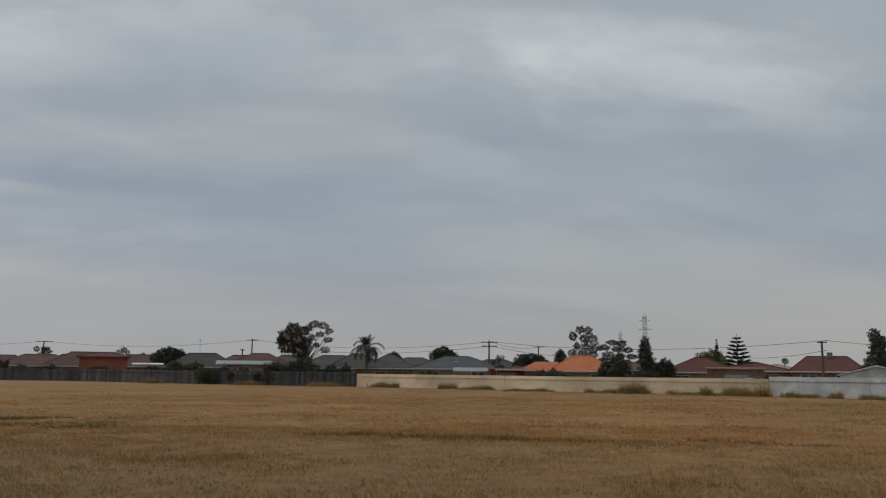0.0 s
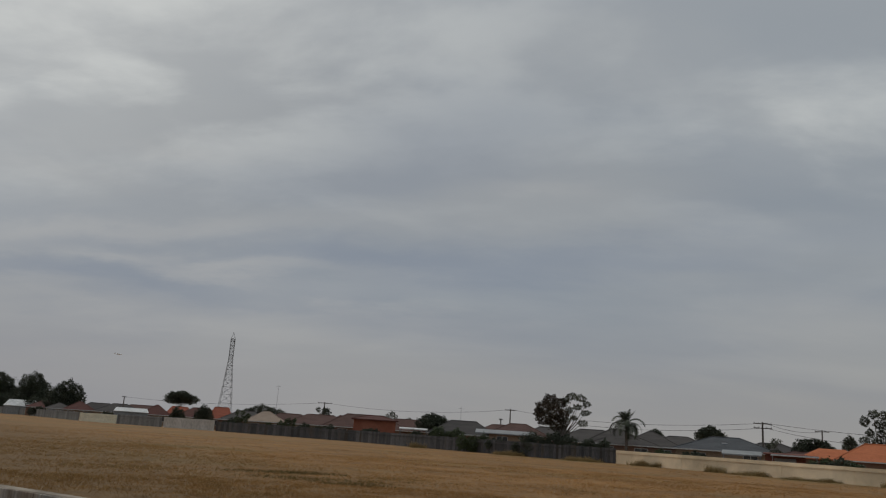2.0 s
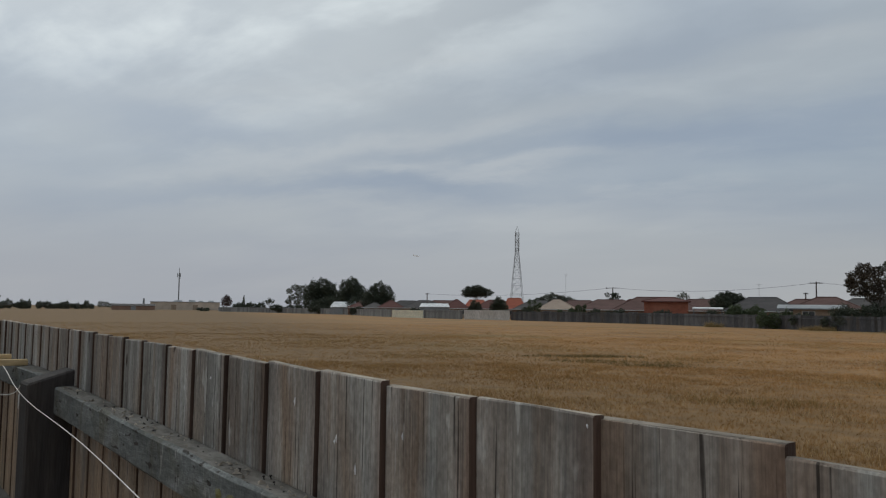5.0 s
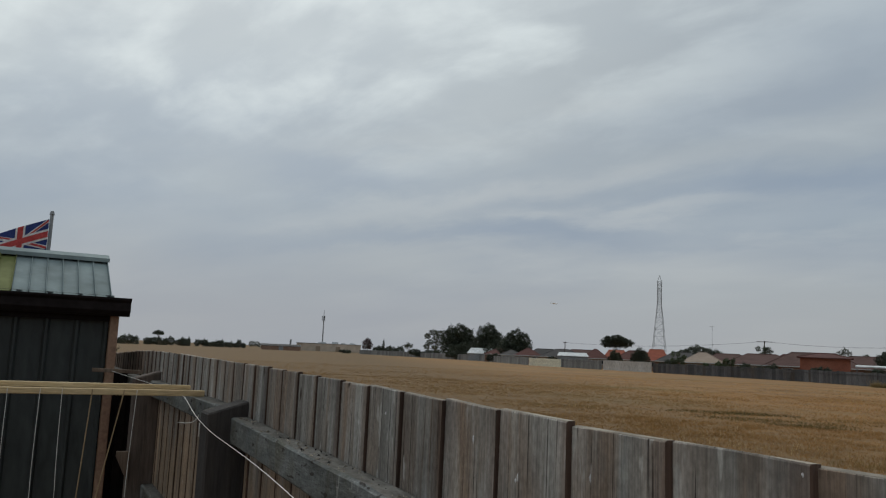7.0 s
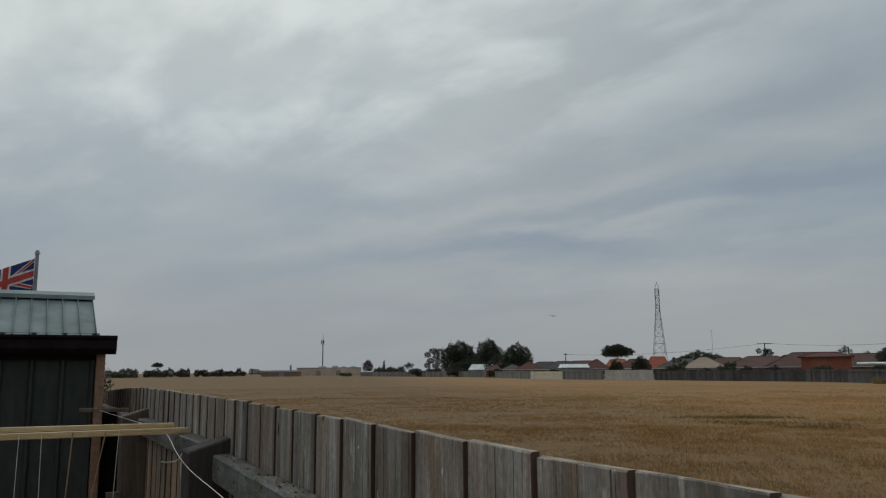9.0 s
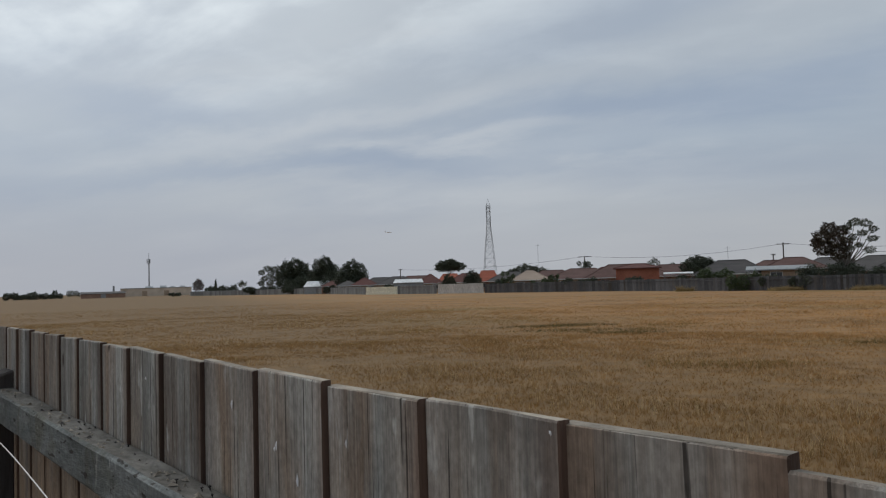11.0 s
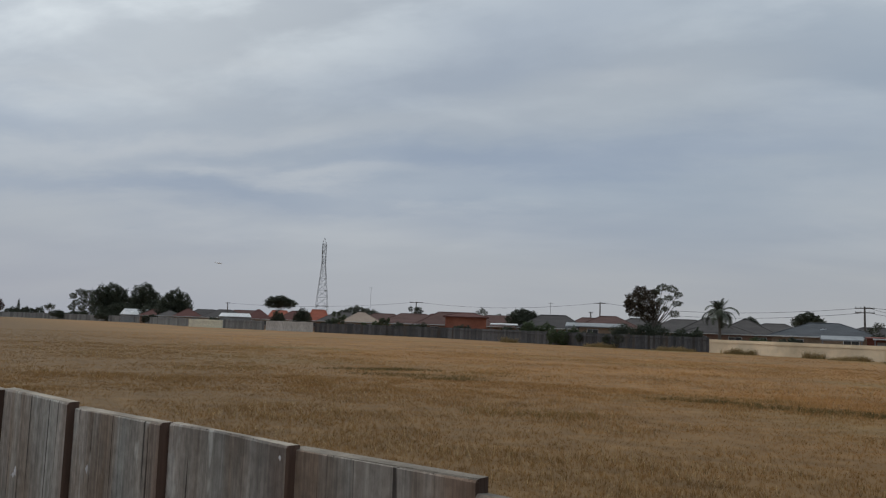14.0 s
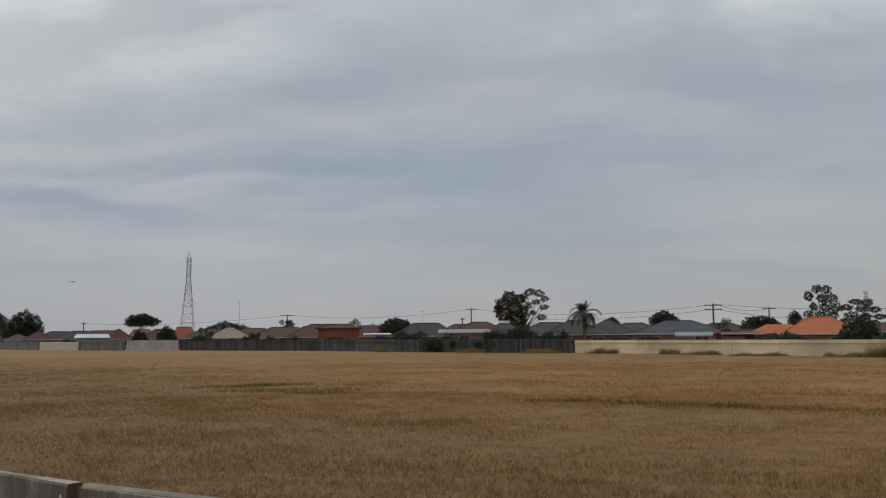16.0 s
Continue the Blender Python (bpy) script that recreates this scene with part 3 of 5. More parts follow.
for i, (cx, cy, rx, ry) in enumerate(((-12.5, 33.5, 2.6, 0.9), (4.4, 26.5, 4.2, 0.7), (-11.2, 37.0, 3.0, 0.9), (18.6, 48.5, 5.0, 1.2), (-0.4, 30.3, 2.4, 0.6), (9.5, 24.5, 3.4, 0.6), (-22, 31, 3.4, 0.8), (-5, 21, 3.0, 0.5), (14, 33, 3.0, 0.6))):
    tufts("green_weeds", 300, 0, 0, 0.1, 0.007, 5, M["green_grass"], "low dull green weeds in the dry grass", 30 + i, near=(cx, cy, rx * 1.15, ry * 2.4))

for i, (cx, cy, rx, ry) in enumerate(((-17.4, 35.4, 2.6, 0.5), (-13.6, 33.4, 3.0, 0.6), (-11.4, 32.2, 1.6, 0.4), (2.6, 27.4, 2.2, 0.4), (5.8, 26.4, 2.4, 0.45), (12.4, 25.6, 2.6, 0.4), (-0.6, 28.6, 2.0, 0.3), (-15.8, 36.9, 2.2, 0.35))):
    tufts("dull_weeds", 330, 0, 0, 0.12, 0.008, 5, M["dull_grass"], "dark dull weeds along a shallow furrow in the field", 60 + i, near=(cx, cy, rx * 1.25, ry * 2.2))

# ---- the paling fence of the yard ----
def paling_mesh(name, mats, w, h, th, seed):
    """A sawn board hung from its top edge (z = 0), its face towards the yard."""
    rg = random.Random(seed)
    bm = bmesh.new()
    rows = []
    slant = rg.uniform(-0.0015, 0.0015)
    for z in (0.03 - h, -h * 0.62, -h * 0.3, -h * 0.1, -0.002, 0.0):
        wob = rg.uniform(-0.0025, 0.0025) if z < -0.01 else 0
        cut = 0.0012 if z == 0.0 else 0.0
        rows.append([bm.verts.new((x + wob, y, z + (slant * x / w * 2 + rg.uniform(-0.001, 0.001) if z > -0.01 else 0))) for x, y in ((-w / 2 + 0.0015, -cut), (0.0, -cut), (w / 2 - 0.0015, -cut), (w / 2, -0.002), (w / 2, -th), (-w / 2, -th), (-w / 2, -0.002))])
    for r0, r1 in zip(rows, rows[1:]):
        for i in range(7):
            f_ = bm.faces.new((r0[i], r0[(i + 1) % 7], r1[(i + 1) % 7], r1[i]))
            # side faces take the darker material that carries the gaps' shade
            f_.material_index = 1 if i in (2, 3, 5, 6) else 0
    f_ = bm.faces.new(rows[-1])
    f_.material_index = 2
    bm.faces.new(rows[0][::-1])
    bmesh.ops.recalc_face_normals(bm, faces=bm.faces)
    me = bpy.data.meshes.new(name)
    bm.to_mesh(me)
    bm.free()
    for mm in mats:
        me.materials.append(mm)
    return me


fence = thing("paling_fence", "weathered grey timber paling fence between yard and field", "fence", FENCE)
grey_set, brown_set = (M["weathered_wood"], M["shaded_wood_edge"], M["wood_end"]), (M["brown_wood"], M["shaded_wood_edge"], M["brown_wood"])
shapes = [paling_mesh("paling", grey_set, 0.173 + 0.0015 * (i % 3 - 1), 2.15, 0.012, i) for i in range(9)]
brown_shapes = [paling_mesh("paling", brown_set, 0.168, 2.14, 0.015, 20 + i) for i in range(3)]
rg = random.Random(5)
edges = [0.287 - 0.174 * k for k in range(20, 0, -1)] + [0.287, 0.462, 0.634, 0.804, 0.972, 1.137, 1.298, 1.453, 1.607, 1.765, 1.906, 2.044, 2.182, 2.325, 2.462, 2.59, 2.712, 2.842, 2.972, 3.103, 3.238]
edges += [3.238 + 0.137 * k for k in range(1, 25)]
TOPS = ((-4.0, 2.153), (0.28, 2.1535), (0.3, 2.1595), (0.54, 2.1615), (0.7, 2.1605), (0.89, 2.1655), (1.05, 2.1675), (1.7, 2.1755), (2.3, 2.183), (3.3, 2.188), (3.9, 2.189), (4.5, 2.187), (5.1, 2.177), (6.3, 2.14))


def fence_top(mid):
    for (a, za), (b, zb) in zip(TOPS, TOPS[1:]):
        if mid <= b:
            return za + (zb - za) * (mid - a) / (b - a)
    return TOPS[-1][1]


for s0, s1 in zip(edges, edges[1:]):
    mid = (s0 + s1) / 2
    pal = new("paling", (brown_shapes if mid > 5.0 else shapes)[rg.randrange(3) if mid > 5.0 else rg.randrange(9)])
    pal.parent = fence
    top = fence_top(mid) - 0.001 + rg.uniform(-0.0012, 0.0012)
    turn = -0.4 + rg.uniform(-0.2, 0.2) if mid < 0.46 else -2.4 + rg.uniform(-0.6, 0.6) if mid < 1.5 else -1.7 + rg.uniform(-0.7, 0.7)
    pal.matrix_basis = pose(mid + 0.002, (0.0035 if mid > 0.64 else 0.0015 if mid > 0.46 else 0.0) + rg.uniform(-0.001, 0.001), top - (0.001 if mid < 0.46 else 0), 0, -0.3 + rg.uniform(-0.4, 0.4), turn) @ Matrix.Diagonal(((s1 - s0 + 0.004) / 0.173, 1, 1, 1))


def rail(s0, s1, z_top, o0=0.004, o1=0.056, hgt=0.072, seed=0, mat_=None, slope=0.0):
    rr = random.Random(seed)
    bm = bmesh.new()
    n = max(2, int((s1 - s0) / 0.09))
    prev = None
    for i in range(n + 1):
        s_ = s0 + (s1 - s0) * i / n
        z_ = z_top + slope * (s_ - s0)
        j = lambda a: rr.uniform(-a, a)
        ring = [bm.verts.new(p) for p in ((s_, o0, z_ + j(0.002)), (s_, o1 - 0.006, z_ + j(0.003)), (s_, o1 + j(0.0015), z_ - 0.006 + j(0.002)), (s_, o1 + j(0.0015), z_ - hgt + 0.005), (s_, o1 - 0.005, z_ - hgt + j(0.002)), (s_, o0, z_ - hgt))]
        if prev:
            for k in range(6):
                f_ = bm.faces.new((prev[k], prev[(k + 1) % 6], ring[(k + 1) % 6], ring[k]))
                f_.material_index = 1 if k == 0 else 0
        else:
            bm.faces.new(ring)
        prev = ring
    bm.faces.new(prev[::-1])
    bmesh.ops.recalc_face_normals(bm, faces=bm.faces)
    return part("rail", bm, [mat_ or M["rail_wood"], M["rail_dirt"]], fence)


RAIL_Z, RAIL_SLOPE = 1.97, 0.0275
rail(1.873, 2.352, RAIL_Z + RAIL_SLOPE * 1.873 - 0.003, 0.009, 0.057, 0.076, 1, slope=RAIL_SLOPE)
rail(-0.55, 1.87, RAIL_Z - RAIL_SLOPE * 0.55, 0.009, 0.06, 0.078, 2, slope=RAIL_SLOPE)
rail(-3.2, -0.66, 1.998, seed=3)
rail(2.47, 4.09, 2.05, seed=4)
rail(4.21, 6.5, 2.04, seed=5)
for s0, s1 in ((-3.2, -0.66), (-0.55, 2.35), (2.47, 4.09), (4.21, 6.5)):
    rail(s0, s1, 1.56 if s0 == 2.47 else 1.15, seed=int(s0 * 10))
    rail(s0, s1, 0.35, seed=int(s0 * 10) + 1)


def debris(s0, s1, z_top, count, seed):
    """Splinters, flakes and bent nails along a rail's top, and nails driven into it."""
    rr = random.Random(seed)
    flake, nail = bmesh.new(), bmesh.new()
    ring = [flake.verts.new((rr.uniform(0.7, 1.0) * 0.0055 * math.cos(i * math.tau / 5), rr.uniform(0.5, 1.0) * 0.003 * math.sin(i * math.tau / 5), 0.0)) for i in range(5)]
    tip = flake.verts.new((0.001, 0, 0.0035))
    for i in range(5):
        flake.faces.new((ring[i], ring[(i + 1) % 5], tip))
    flake.faces.new(ring[::-1])
    add_tube(nail, (0, 0, -0.004), (0, 0, 0.006), 0.0013, 0.0013, 5)
    add_tube(nail, (0, 0, 0.006), (0, 0, 0.0075), 0.0034, 0.0034, 8)
    kinds = []
    for nm, bm_, mt in (("flake", flake, M["wood_end"]), ("flake", None, M["post_wood"]), ("nail", nail, M["gutter"])):
        me = bpy.data.meshes.new(nm)
        if bm_ is None:
            me = kinds[0][1].copy()
            me.materials.clear()
        else:
            bm_.to_mesh(me)
            bm_.free()
        me.materials.append(mt)
        kinds.append((nm, me))
    for i in range(count):
        nm, me = kinds[(0, 0, 1, 0, 0, 0, 0, 1, 0, 0, 2)[i % 11]]
        ob = new(nm, me)
        ob.parent = fence
        k = rr.uniform(0.6, 1.5) if nm == "flake" else 0.65
        at = rr.uniform(s0, s1)
        ob.matrix_basis = pose(at, rr.uniform(0.012, 0.052), z_top + RAIL_SLOPE * (at - s0) - 0.0005, rr.uniform(-12, 12), rr.uniform(-12, 12), rr.uniform(0, 360)) @ Matrix.Diagonal((k * rr.uniform(0.7, 1.6), k, k, 1))


debris(0.5, 1.86, RAIL_Z + RAIL_SLOPE * 0.5, 130, 3)
debris(1.88, 2.32, RAIL_Z + RAIL_SLOPE * 1.88 - 0.003, 26, 4)
rr_ = random.Random(8)
for s_, z_, wid, hgt_ in ((1.128, 1.958, 0.035, 0.022), (1.175, 1.966, 0.016, 0.012), (1.09, 1.95, 0.018, 0.012)):
    bm = bmesh.new()
    rim = [bm.verts.new((s_ + wid * rr_.uniform(0.55, 1) * math.cos(i * math.tau / 14), 0.0606, z_ + hgt_ * rr_.uniform(0.55, 1) * math.sin(i * math.tau / 14))) for i in range(14)]
    mid_ = bm.verts.new((s_, 0.064, z_))
    for i in range(14):
        bm.faces.new((rim[i], rim[(i + 1) % 14], mid_))
    bmesh.ops.recalc_face_normals(bm, faces=bm.faces)
    part("lichen", bm, M["lichen"], fence, "yellow-green lichen patch")


def fence_post(s_, z_back, z_front, w=0.105, deep=0.122, mat_="post_wood"):
    bm = bmesh.new()
    add_box(bm, s_, s_ + w, 0.003, deep, 0.0, 1.0)
    for v in bm.verts:
        if v.co.z > 0.5:
            v.co.z = z_back if v.co.y < 0.05 else z_front
    bmesh.ops.bevel(bm, geom=list(bm.edges), offset=0.005, segments=1, affect="EDGES")
    return part("post", bm, M[mat_], fence)


fence_post(2.36, 2.076, 2.04)
fence_post(4.10, 2.094, 2.058, mat_="brown_post")
fence_post(-0.655, 2.075, 2.05)

# a wedge-shaped bracket on the brown post, and old pale flecks on the boards
bm = box(4.07, 4.1, 0.12, 0.178, 1.57, 1.715)
for v in bm.verts:
    if v.co.y > 0.15 and v.co.z < 1.65:
        v.co.z = 1.69
part("bracket", bm, M["brown_wood"], fence, "weathered wedge-shaped timber bracket")
for s_, z_, hgt_ in ((0.913, 2.081, 0.008), (0.918, 2.076, 0.004), (0.759, 2.104, 0.006), (1.035, 2.118, 0.009), (0.864, 2.048, 0.01), (1.49, 2.098, 0.008), (0.47, 2.151, 0.004), (1.36, 2.127, 0.005)):
    bm = bmesh.new()
    rim = [bm.verts.new((s_ + 0.0022 * rr_.uniform(0.4, 1.2) * math.cos(i * math.tau / 8), 0.0055, z_ + hgt_ * rr_.uniform(0.5, 1.0) * math.sin(i * math.tau / 8))) for i in range(8)]
    crest = bm.verts.new((s_, 0.0075, z_))
    for i in range(8):
        bm.faces.new((rim[i], rim[(i + 1) % 8], crest))
    bmesh.ops.recalc_face_normals(bm, faces=bm.faces)
    part("fleck", bm, M["flag_white"], fence, "small dried white fleck")

# ---- far boundary ----
def fence_run(yaw0, d0, yaw1, d1, height_, mat_, label, pitch=0.5, name="garden_fence", uneven=0.03, seed=0, gap=0.012):
    """A far boundary fence between two bearings: boards or panels as pieces of their own, posts and a capping rail behind them."""
    a, b = Vector((*spot(yaw0, d0), 0)), Vector((*spot(yaw1, d1), 0))
    length = (b - a).length
    root = thing(name, label, "fence", Matrix.Translation(a) @ Matrix.Rotation(math.atan2((b - a).y, (b - a).x), 4, "Z"))
    rr = random.Random(seed)
    n = max(1, round(length / pitch))
    w = length / n
    first = part("board", box(gap / 2, w - gap / 2, -0.025, 0.025, 0.0, 1.0, 0.0), mat_, root)
    for i in range(n):
        ob = first if i == 0 else new("board", first.data)
        ob.parent = root
        ob.matrix_basis = Matrix.Translation((i * w, rr.uniform(-0.02, 0.02), 0)) @ Matrix.Diagonal((1, 1, height_ + rr.uniform(-uneven, uneven), 1))
    part("rail", box(0, length, 0.05, 0.11, height_ * 0.78, height_ * 0.78 + 0.09), mat_, root)
    return root


fence_run(-45, 80, -33.5, 83.5, 1.96, M["white_wall"], "pale grey-white sheet metal boundary fence", 0.8, "metal_fence", 0.005, 1)
fence_run(-33.5, 83.5, -26.62, 87.6, 1.96, M["white_wall"], "pale grey-white sheet metal boundary fence", 0.8, "metal_fence", 0.005, 2)
fence_run(-26.58, 87.6, -13, 93, 1.73, M["cream_wall"], "long cream rendered boundary wall beside the field", 2.6, "boundary_wall", 0.008, 3, 0.01)
fence_run(-13, 93, 1.7, 111.5, 1.75, M["cream_wall"], "long cream rendered boundary wall beside the field", 2.6, "boundary_wall", 0.008, 4, 0.01)
fence_run(1.74, 111.6, 7, 116, 1.98, M["far_fence_dark"], "dark weathered paling boundary fence", 0.38, seed=5, uneven=0.06)
fence_run(7, 116, 14.5, 130, 2.0, M["far_fence_dark"], "dark weathered paling boundary fence", 0.45, seed=6, uneven=0.06)
fence_run(14.5, 130, 20, 150, 2.04, M["far_fence_dark"], "dark weathered paling boundary fence", 0.6, seed=7, uneven=0.06)
fence_run(20, 150, 29.5, 176.5, 2.0, M["far_fence_dark"], "dark weathered paling boundary fence", 0.8, seed=8, uneven=0.07)
fence_run(29.6, 176.5, 32.9, 186, 2.2, M["pale_wall"], "pale block wall at the field's edge", 1.6, "block_wall", 0.03, 9)
fence_run(33, 186, 35.8, 199, 2.1, M["far_fence_grey"], "grey paling boundary fence", 0.9, seed=10)
fence_run(35.85, 199, 38.1, 213, 1.95, M["pale_cream"], "cream panel boundary fence", 1.9, "panel_fence", 0.02, 11)
fence_run(38.15, 214, 41.5, 282, 2.05, M["far_fence_grey"], "grey paling boundary fence", 1.2, seed=12)
fence_run(41.5, 282, 50.3, 396, 2.1, M["far_fence_grey"], "grey paling boundary fence", 1.6, seed=13)


# ---- houses ----
def hip_roof(w, dep, z0, z1, over=0.45, ridge=None):
    bm = bmesh.new()
    hw, hd = w / 2 + over, dep / 2 + over
    r = (max(w - dep, 0.6) / 2) if ridge is None else ridge / 2
    th = 0.14
    lo = [bm.verts.new(p) for p in ((-hw, -hd, z0 - th), (hw, -hd, z0 - th), (hw, hd, z0 - th), (-hw, hd, z0 - th))]
    up = [bm.verts.new(p) for p in ((-hw, -hd, z0), (hw, -hd, z0), (hw, hd, z0), (-hw, hd, z0))]
    t0, t1 = bm.verts.new((-r, 0, z1)), bm.verts.new((r, 0, z1))
    bm.faces.new(lo[::-1])
    for i in range(4):
        bm.faces.new((lo[i], lo[(i + 1) % 4], up[(i + 1) % 4], up[i]))
    bm.faces.new((up[0], up[1], t1, t0))
    bm.faces.new((up[2], up[3], t0, t1))
    bm.faces.new((up[1], up[2], t1))
    bm.faces.new((up[3], up[0], t0))
    return bm


def house(yaw, d, w, top, roof, wall, label, eave=2.5, dep=9.0, turn=0, ridge=None, name="house", windows=True):
    x, y = spot(yaw, d + dep / 2)
    root = thing(name, label, "house", pose(x, y, 0, 0, 0, yaw + turn))
    hw, hd = w / 2, dep / 2
    part("wall", box(-hw, hw, -hd, hd, 0, eave - 0.05), M[wall], root)
    part("roof", hip_roof(w, dep, eave + 0.1, top, ridge=ridge), M[roof], root)
    bm = bmesh.new()
    for x0, x1, y0, y1 in ((-hw - 0.5, hw + 0.5, -hd - 0.53, -hd - 0.455), (-hw - 0.53, -hw - 0.455, -hd - 0.45, hd + 0.45), (hw + 0.455, hw + 0.53, -hd - 0.45, hd + 0.45)):
        add_box(bm, x0, x1, y0, y1, eave - 0.06, eave + 0.09)
    part("gutter", bm, M["window_frame" if name == "house" else roof], root, "pale gutter along the eaves" if name == "house" else "")
    # ridge and hip cappings
    r = (max(w - dep, 0.6) / 2) if ridge is None else ridge / 2
    part("ridge_capping", tubes([((-r, 0, top), (r, 0, top), 0.1, 0.1)] + [((sx * r, 0, top), (sx * (hw + 0.4), sy * (hd + 0.4), eave + 0.12), 0.09, 0.09) for sx in (-1, 1) for sy in (-1, 1)], 5), M[roof], root)
    for cx in ((-w * 0.27, w * 0.24) if windows else ()):
        win = part("window", box(cx - 0.95, cx + 0.95, -hd - 0.05, -hd + 0.05, 0.95, eave - 0.32), M["window_frame"], root)
        part("pane", box(cx - 0.87, cx - 0.03, -hd - 0.062, -hd - 0.052, 1.03, eave - 0.4), M["glass"], win)
        part("pane", box(cx + 0.03, cx + 0.87, -hd - 0.062, -hd - 0.052, 1.03, eave - 0.4), M["glass"], win)
    return root


def lean_to(yaw, d, w, top, label, mat_="white_paint", dep=4.0, drop=0.35, turn=0, name="carport"):
    x, y = spot(yaw, d + dep / 2)
    root = thing(name, label, "carport", pose(x, y, 0, 0, 0, yaw + turn))
    bm = box(-w / 2, w / 2, -dep / 2, dep / 2, top - 0.09, top)
    for v in bm.verts:
        if v.co.y < 0:
            v.co.z -= drop
    part("roof", bm, M[mat_], root)
    part("fascia", box(-w / 2, w / 2, -dep / 2 - 0.05, -dep / 2 - 0.003, top - drop - 0.14, top - drop + 0.02), M[mat_ if mat_ == "sheet_grey" else "white_paint"], root)
    for sx in (-1, 1):
        for sy in (-1, 1):
            part("post", box(sx * (w / 2 - 0.2) - 0.05, sx * (w / 2 - 0.2) + 0.05, sy * (dep / 2 - 0.2) - 0.05, sy * (dep / 2 - 0.2) + 0.05, 0, top - (drop if sy < 0 else 0) - 0.09), M["grey_metal"], root)
    return root


def gable_shed(yaw, d, w, top, eave, label, roof="white_paint", wall="white_wall", dep=6.0, turn=0, name="shed", cut=1.0):
    """A shed whose ridge runs across the view."""
    x, y = spot(yaw, d + dep / 2)
    root = thing(name, label, "shed", pose(x, y, 0, 0, 0, yaw + turn))
    hw, hd = w / 2, dep / 2
    bm = bmesh.new()
    ends = [[bm.verts.new((x_ * (cut if y_ == 0 else 1), y_, z_)) for y_, z_ in ((-hd, 0), (-hd, eave - 0.13), (0, top - 0.13), (hd, eave - 0.13), (hd, 0))] for x_ in (-hw, hw)]
    for i in range(5):
        bm.faces.new((ends[0][i], ends[0][(i + 1) % 5], ends[1][(i + 1) % 5], ends[1][i]))
    bm.faces.new(ends[0][::-1])
    bm.faces.new(ends[1])
    bmesh.ops.recalc_face_normals(bm, faces=bm.faces)
    part("wall", bm, M[wall], root)
    bm = bmesh.new()
    ring = []
    for x_ in (-hw - 0.2, hw + 0.2):
        ring.append([bm.verts.new((x_ * (cut if y_ == 0 else 1), y_, z_)) for y_, z_ in ((-hd - 0.3, eave - 0.04), (0, top), (hd + 0.3, eave - 0.04), (hd + 0.3, eave - 0.14), (0, top - 0.12), (-hd - 0.3, eave - 0.14))])
    for i in range(6):
        bm.faces.new((ring[0][i], ring[0][(i + 1) % 6], ring[1][(i + 1) % 6], ring[1][i]))
    bm.faces.new(ring[0][::-1])
    bm.faces.new(ring[1])
    bmesh.ops.recalc_face_normals(bm, faces=bm.faces)
    part("roof", bm, M[roof], root)
    part("door", box(-1.2, 1.2, -hd - 0.05, -hd - 0.004, 0, min(2.1, eave - 0.2)), M["grey_metal"], root)
    return root


house(22.47, 173.6, 14.55, 4.81, "roof_brown", "tan_brick", "brick house with brown tiled hip roof")
house(26.22, 181.5, 8.45, 4.82, "roof_tan", "tan_brick", "brick house with pale tan tiled hip roof", dep=7)
house(19.32, 164.6, 16.73, 5.28, "roof_brown", "brown_brick", "brick house with brown tiled roof behind a brick wing")
h_ = house(18.66, 152.8, 7.90, 5.02, "roof_maroon", "red_brick", "orange-red brick house wing with high wall", eave=4.15, dep=6, name="brick_house", windows=False)
house(12.38, 139.8, 10.90, 4.90, "roof_dark", "brown_brick", "brick house with dark tiled hip roof", ridge=4.5)
house(8.51, 139.2, 9.79, 4.97, "roof_brown", "tan_brick", "brick house with brown tiled hip roof", eave=3.0, dep=7)
lean_to(15.9, 147, 5.2, 3.2, "white-edged carport roof beside the brick wing", dep=4, drop=0.25)
lean_to(9.40, 126.6, 9.41, 3.61, "pale sheet-roofed patio cover behind the fence", "sheet_grey", dep=5, drop=0.6)
house(1.76, 124.2, 8.64, 4.81, "roof_grey", "tan_brick", "brick house with grey tiled hip roof", dep=7)
house(1.13, 123.4, 9.54, 4.16, "roof_grey", "brown_brick", "brick house with grey-brown tiled hip roof", dep=8)
house(-0.58, 127.4, 8.55, 4.88, "roof_grey", "brown_brick", "brick house with grey-brown tiled hip roof", dep=8)
blue_house = house(-5.41, 115.7, 12.88, 4.40, "roof_slate", "tan_brick", "brick house with slate-grey roof and skylight", ridge=3.6, dep=8)
lean_to(-6.41, 107.3, 4.71, 2.75, "pale sheet-roofed carport behind the cream wall", "sheet_grey", dep=4, drop=0.5)
orange_house = house(-14.3, 110.0, 8.4, 4.49, "roof_orange", "brown_brick", "brick house with bright orange tiled roof", dep=8, eave=2.3, ridge=2.6)
wing = part("roof", hip_roof(6.4, 5.0, 2.4, 3.65, ridge=3.0), M["roof_orange"], orange_house)
wing.matrix_basis = pose(-5.0, -0.6, 0)
part("wall", box(-8.0, -4.2, -3.0, 1.8, 0, 2.2), M["brown_brick"], orange_house)
house(-22.31, 103.8, 8.34, 4.21, "roof_maroon", "tan_brick", "brick house with maroon tiled hip roof", dep=7, eave=2.3, ridge=1.2)
house(-27.14, 113.5, 6.51, 3.45, "roof_tan", "pale_wall", "house with pale tan roof", dep=7, eave=2.5)
house(-30.15, 106.7, 7.81, 4.42, "roof_maroon", "brown_brick", "brick house with dark red tiled roof", dep=8, eave=2.5, ridge=4.6)
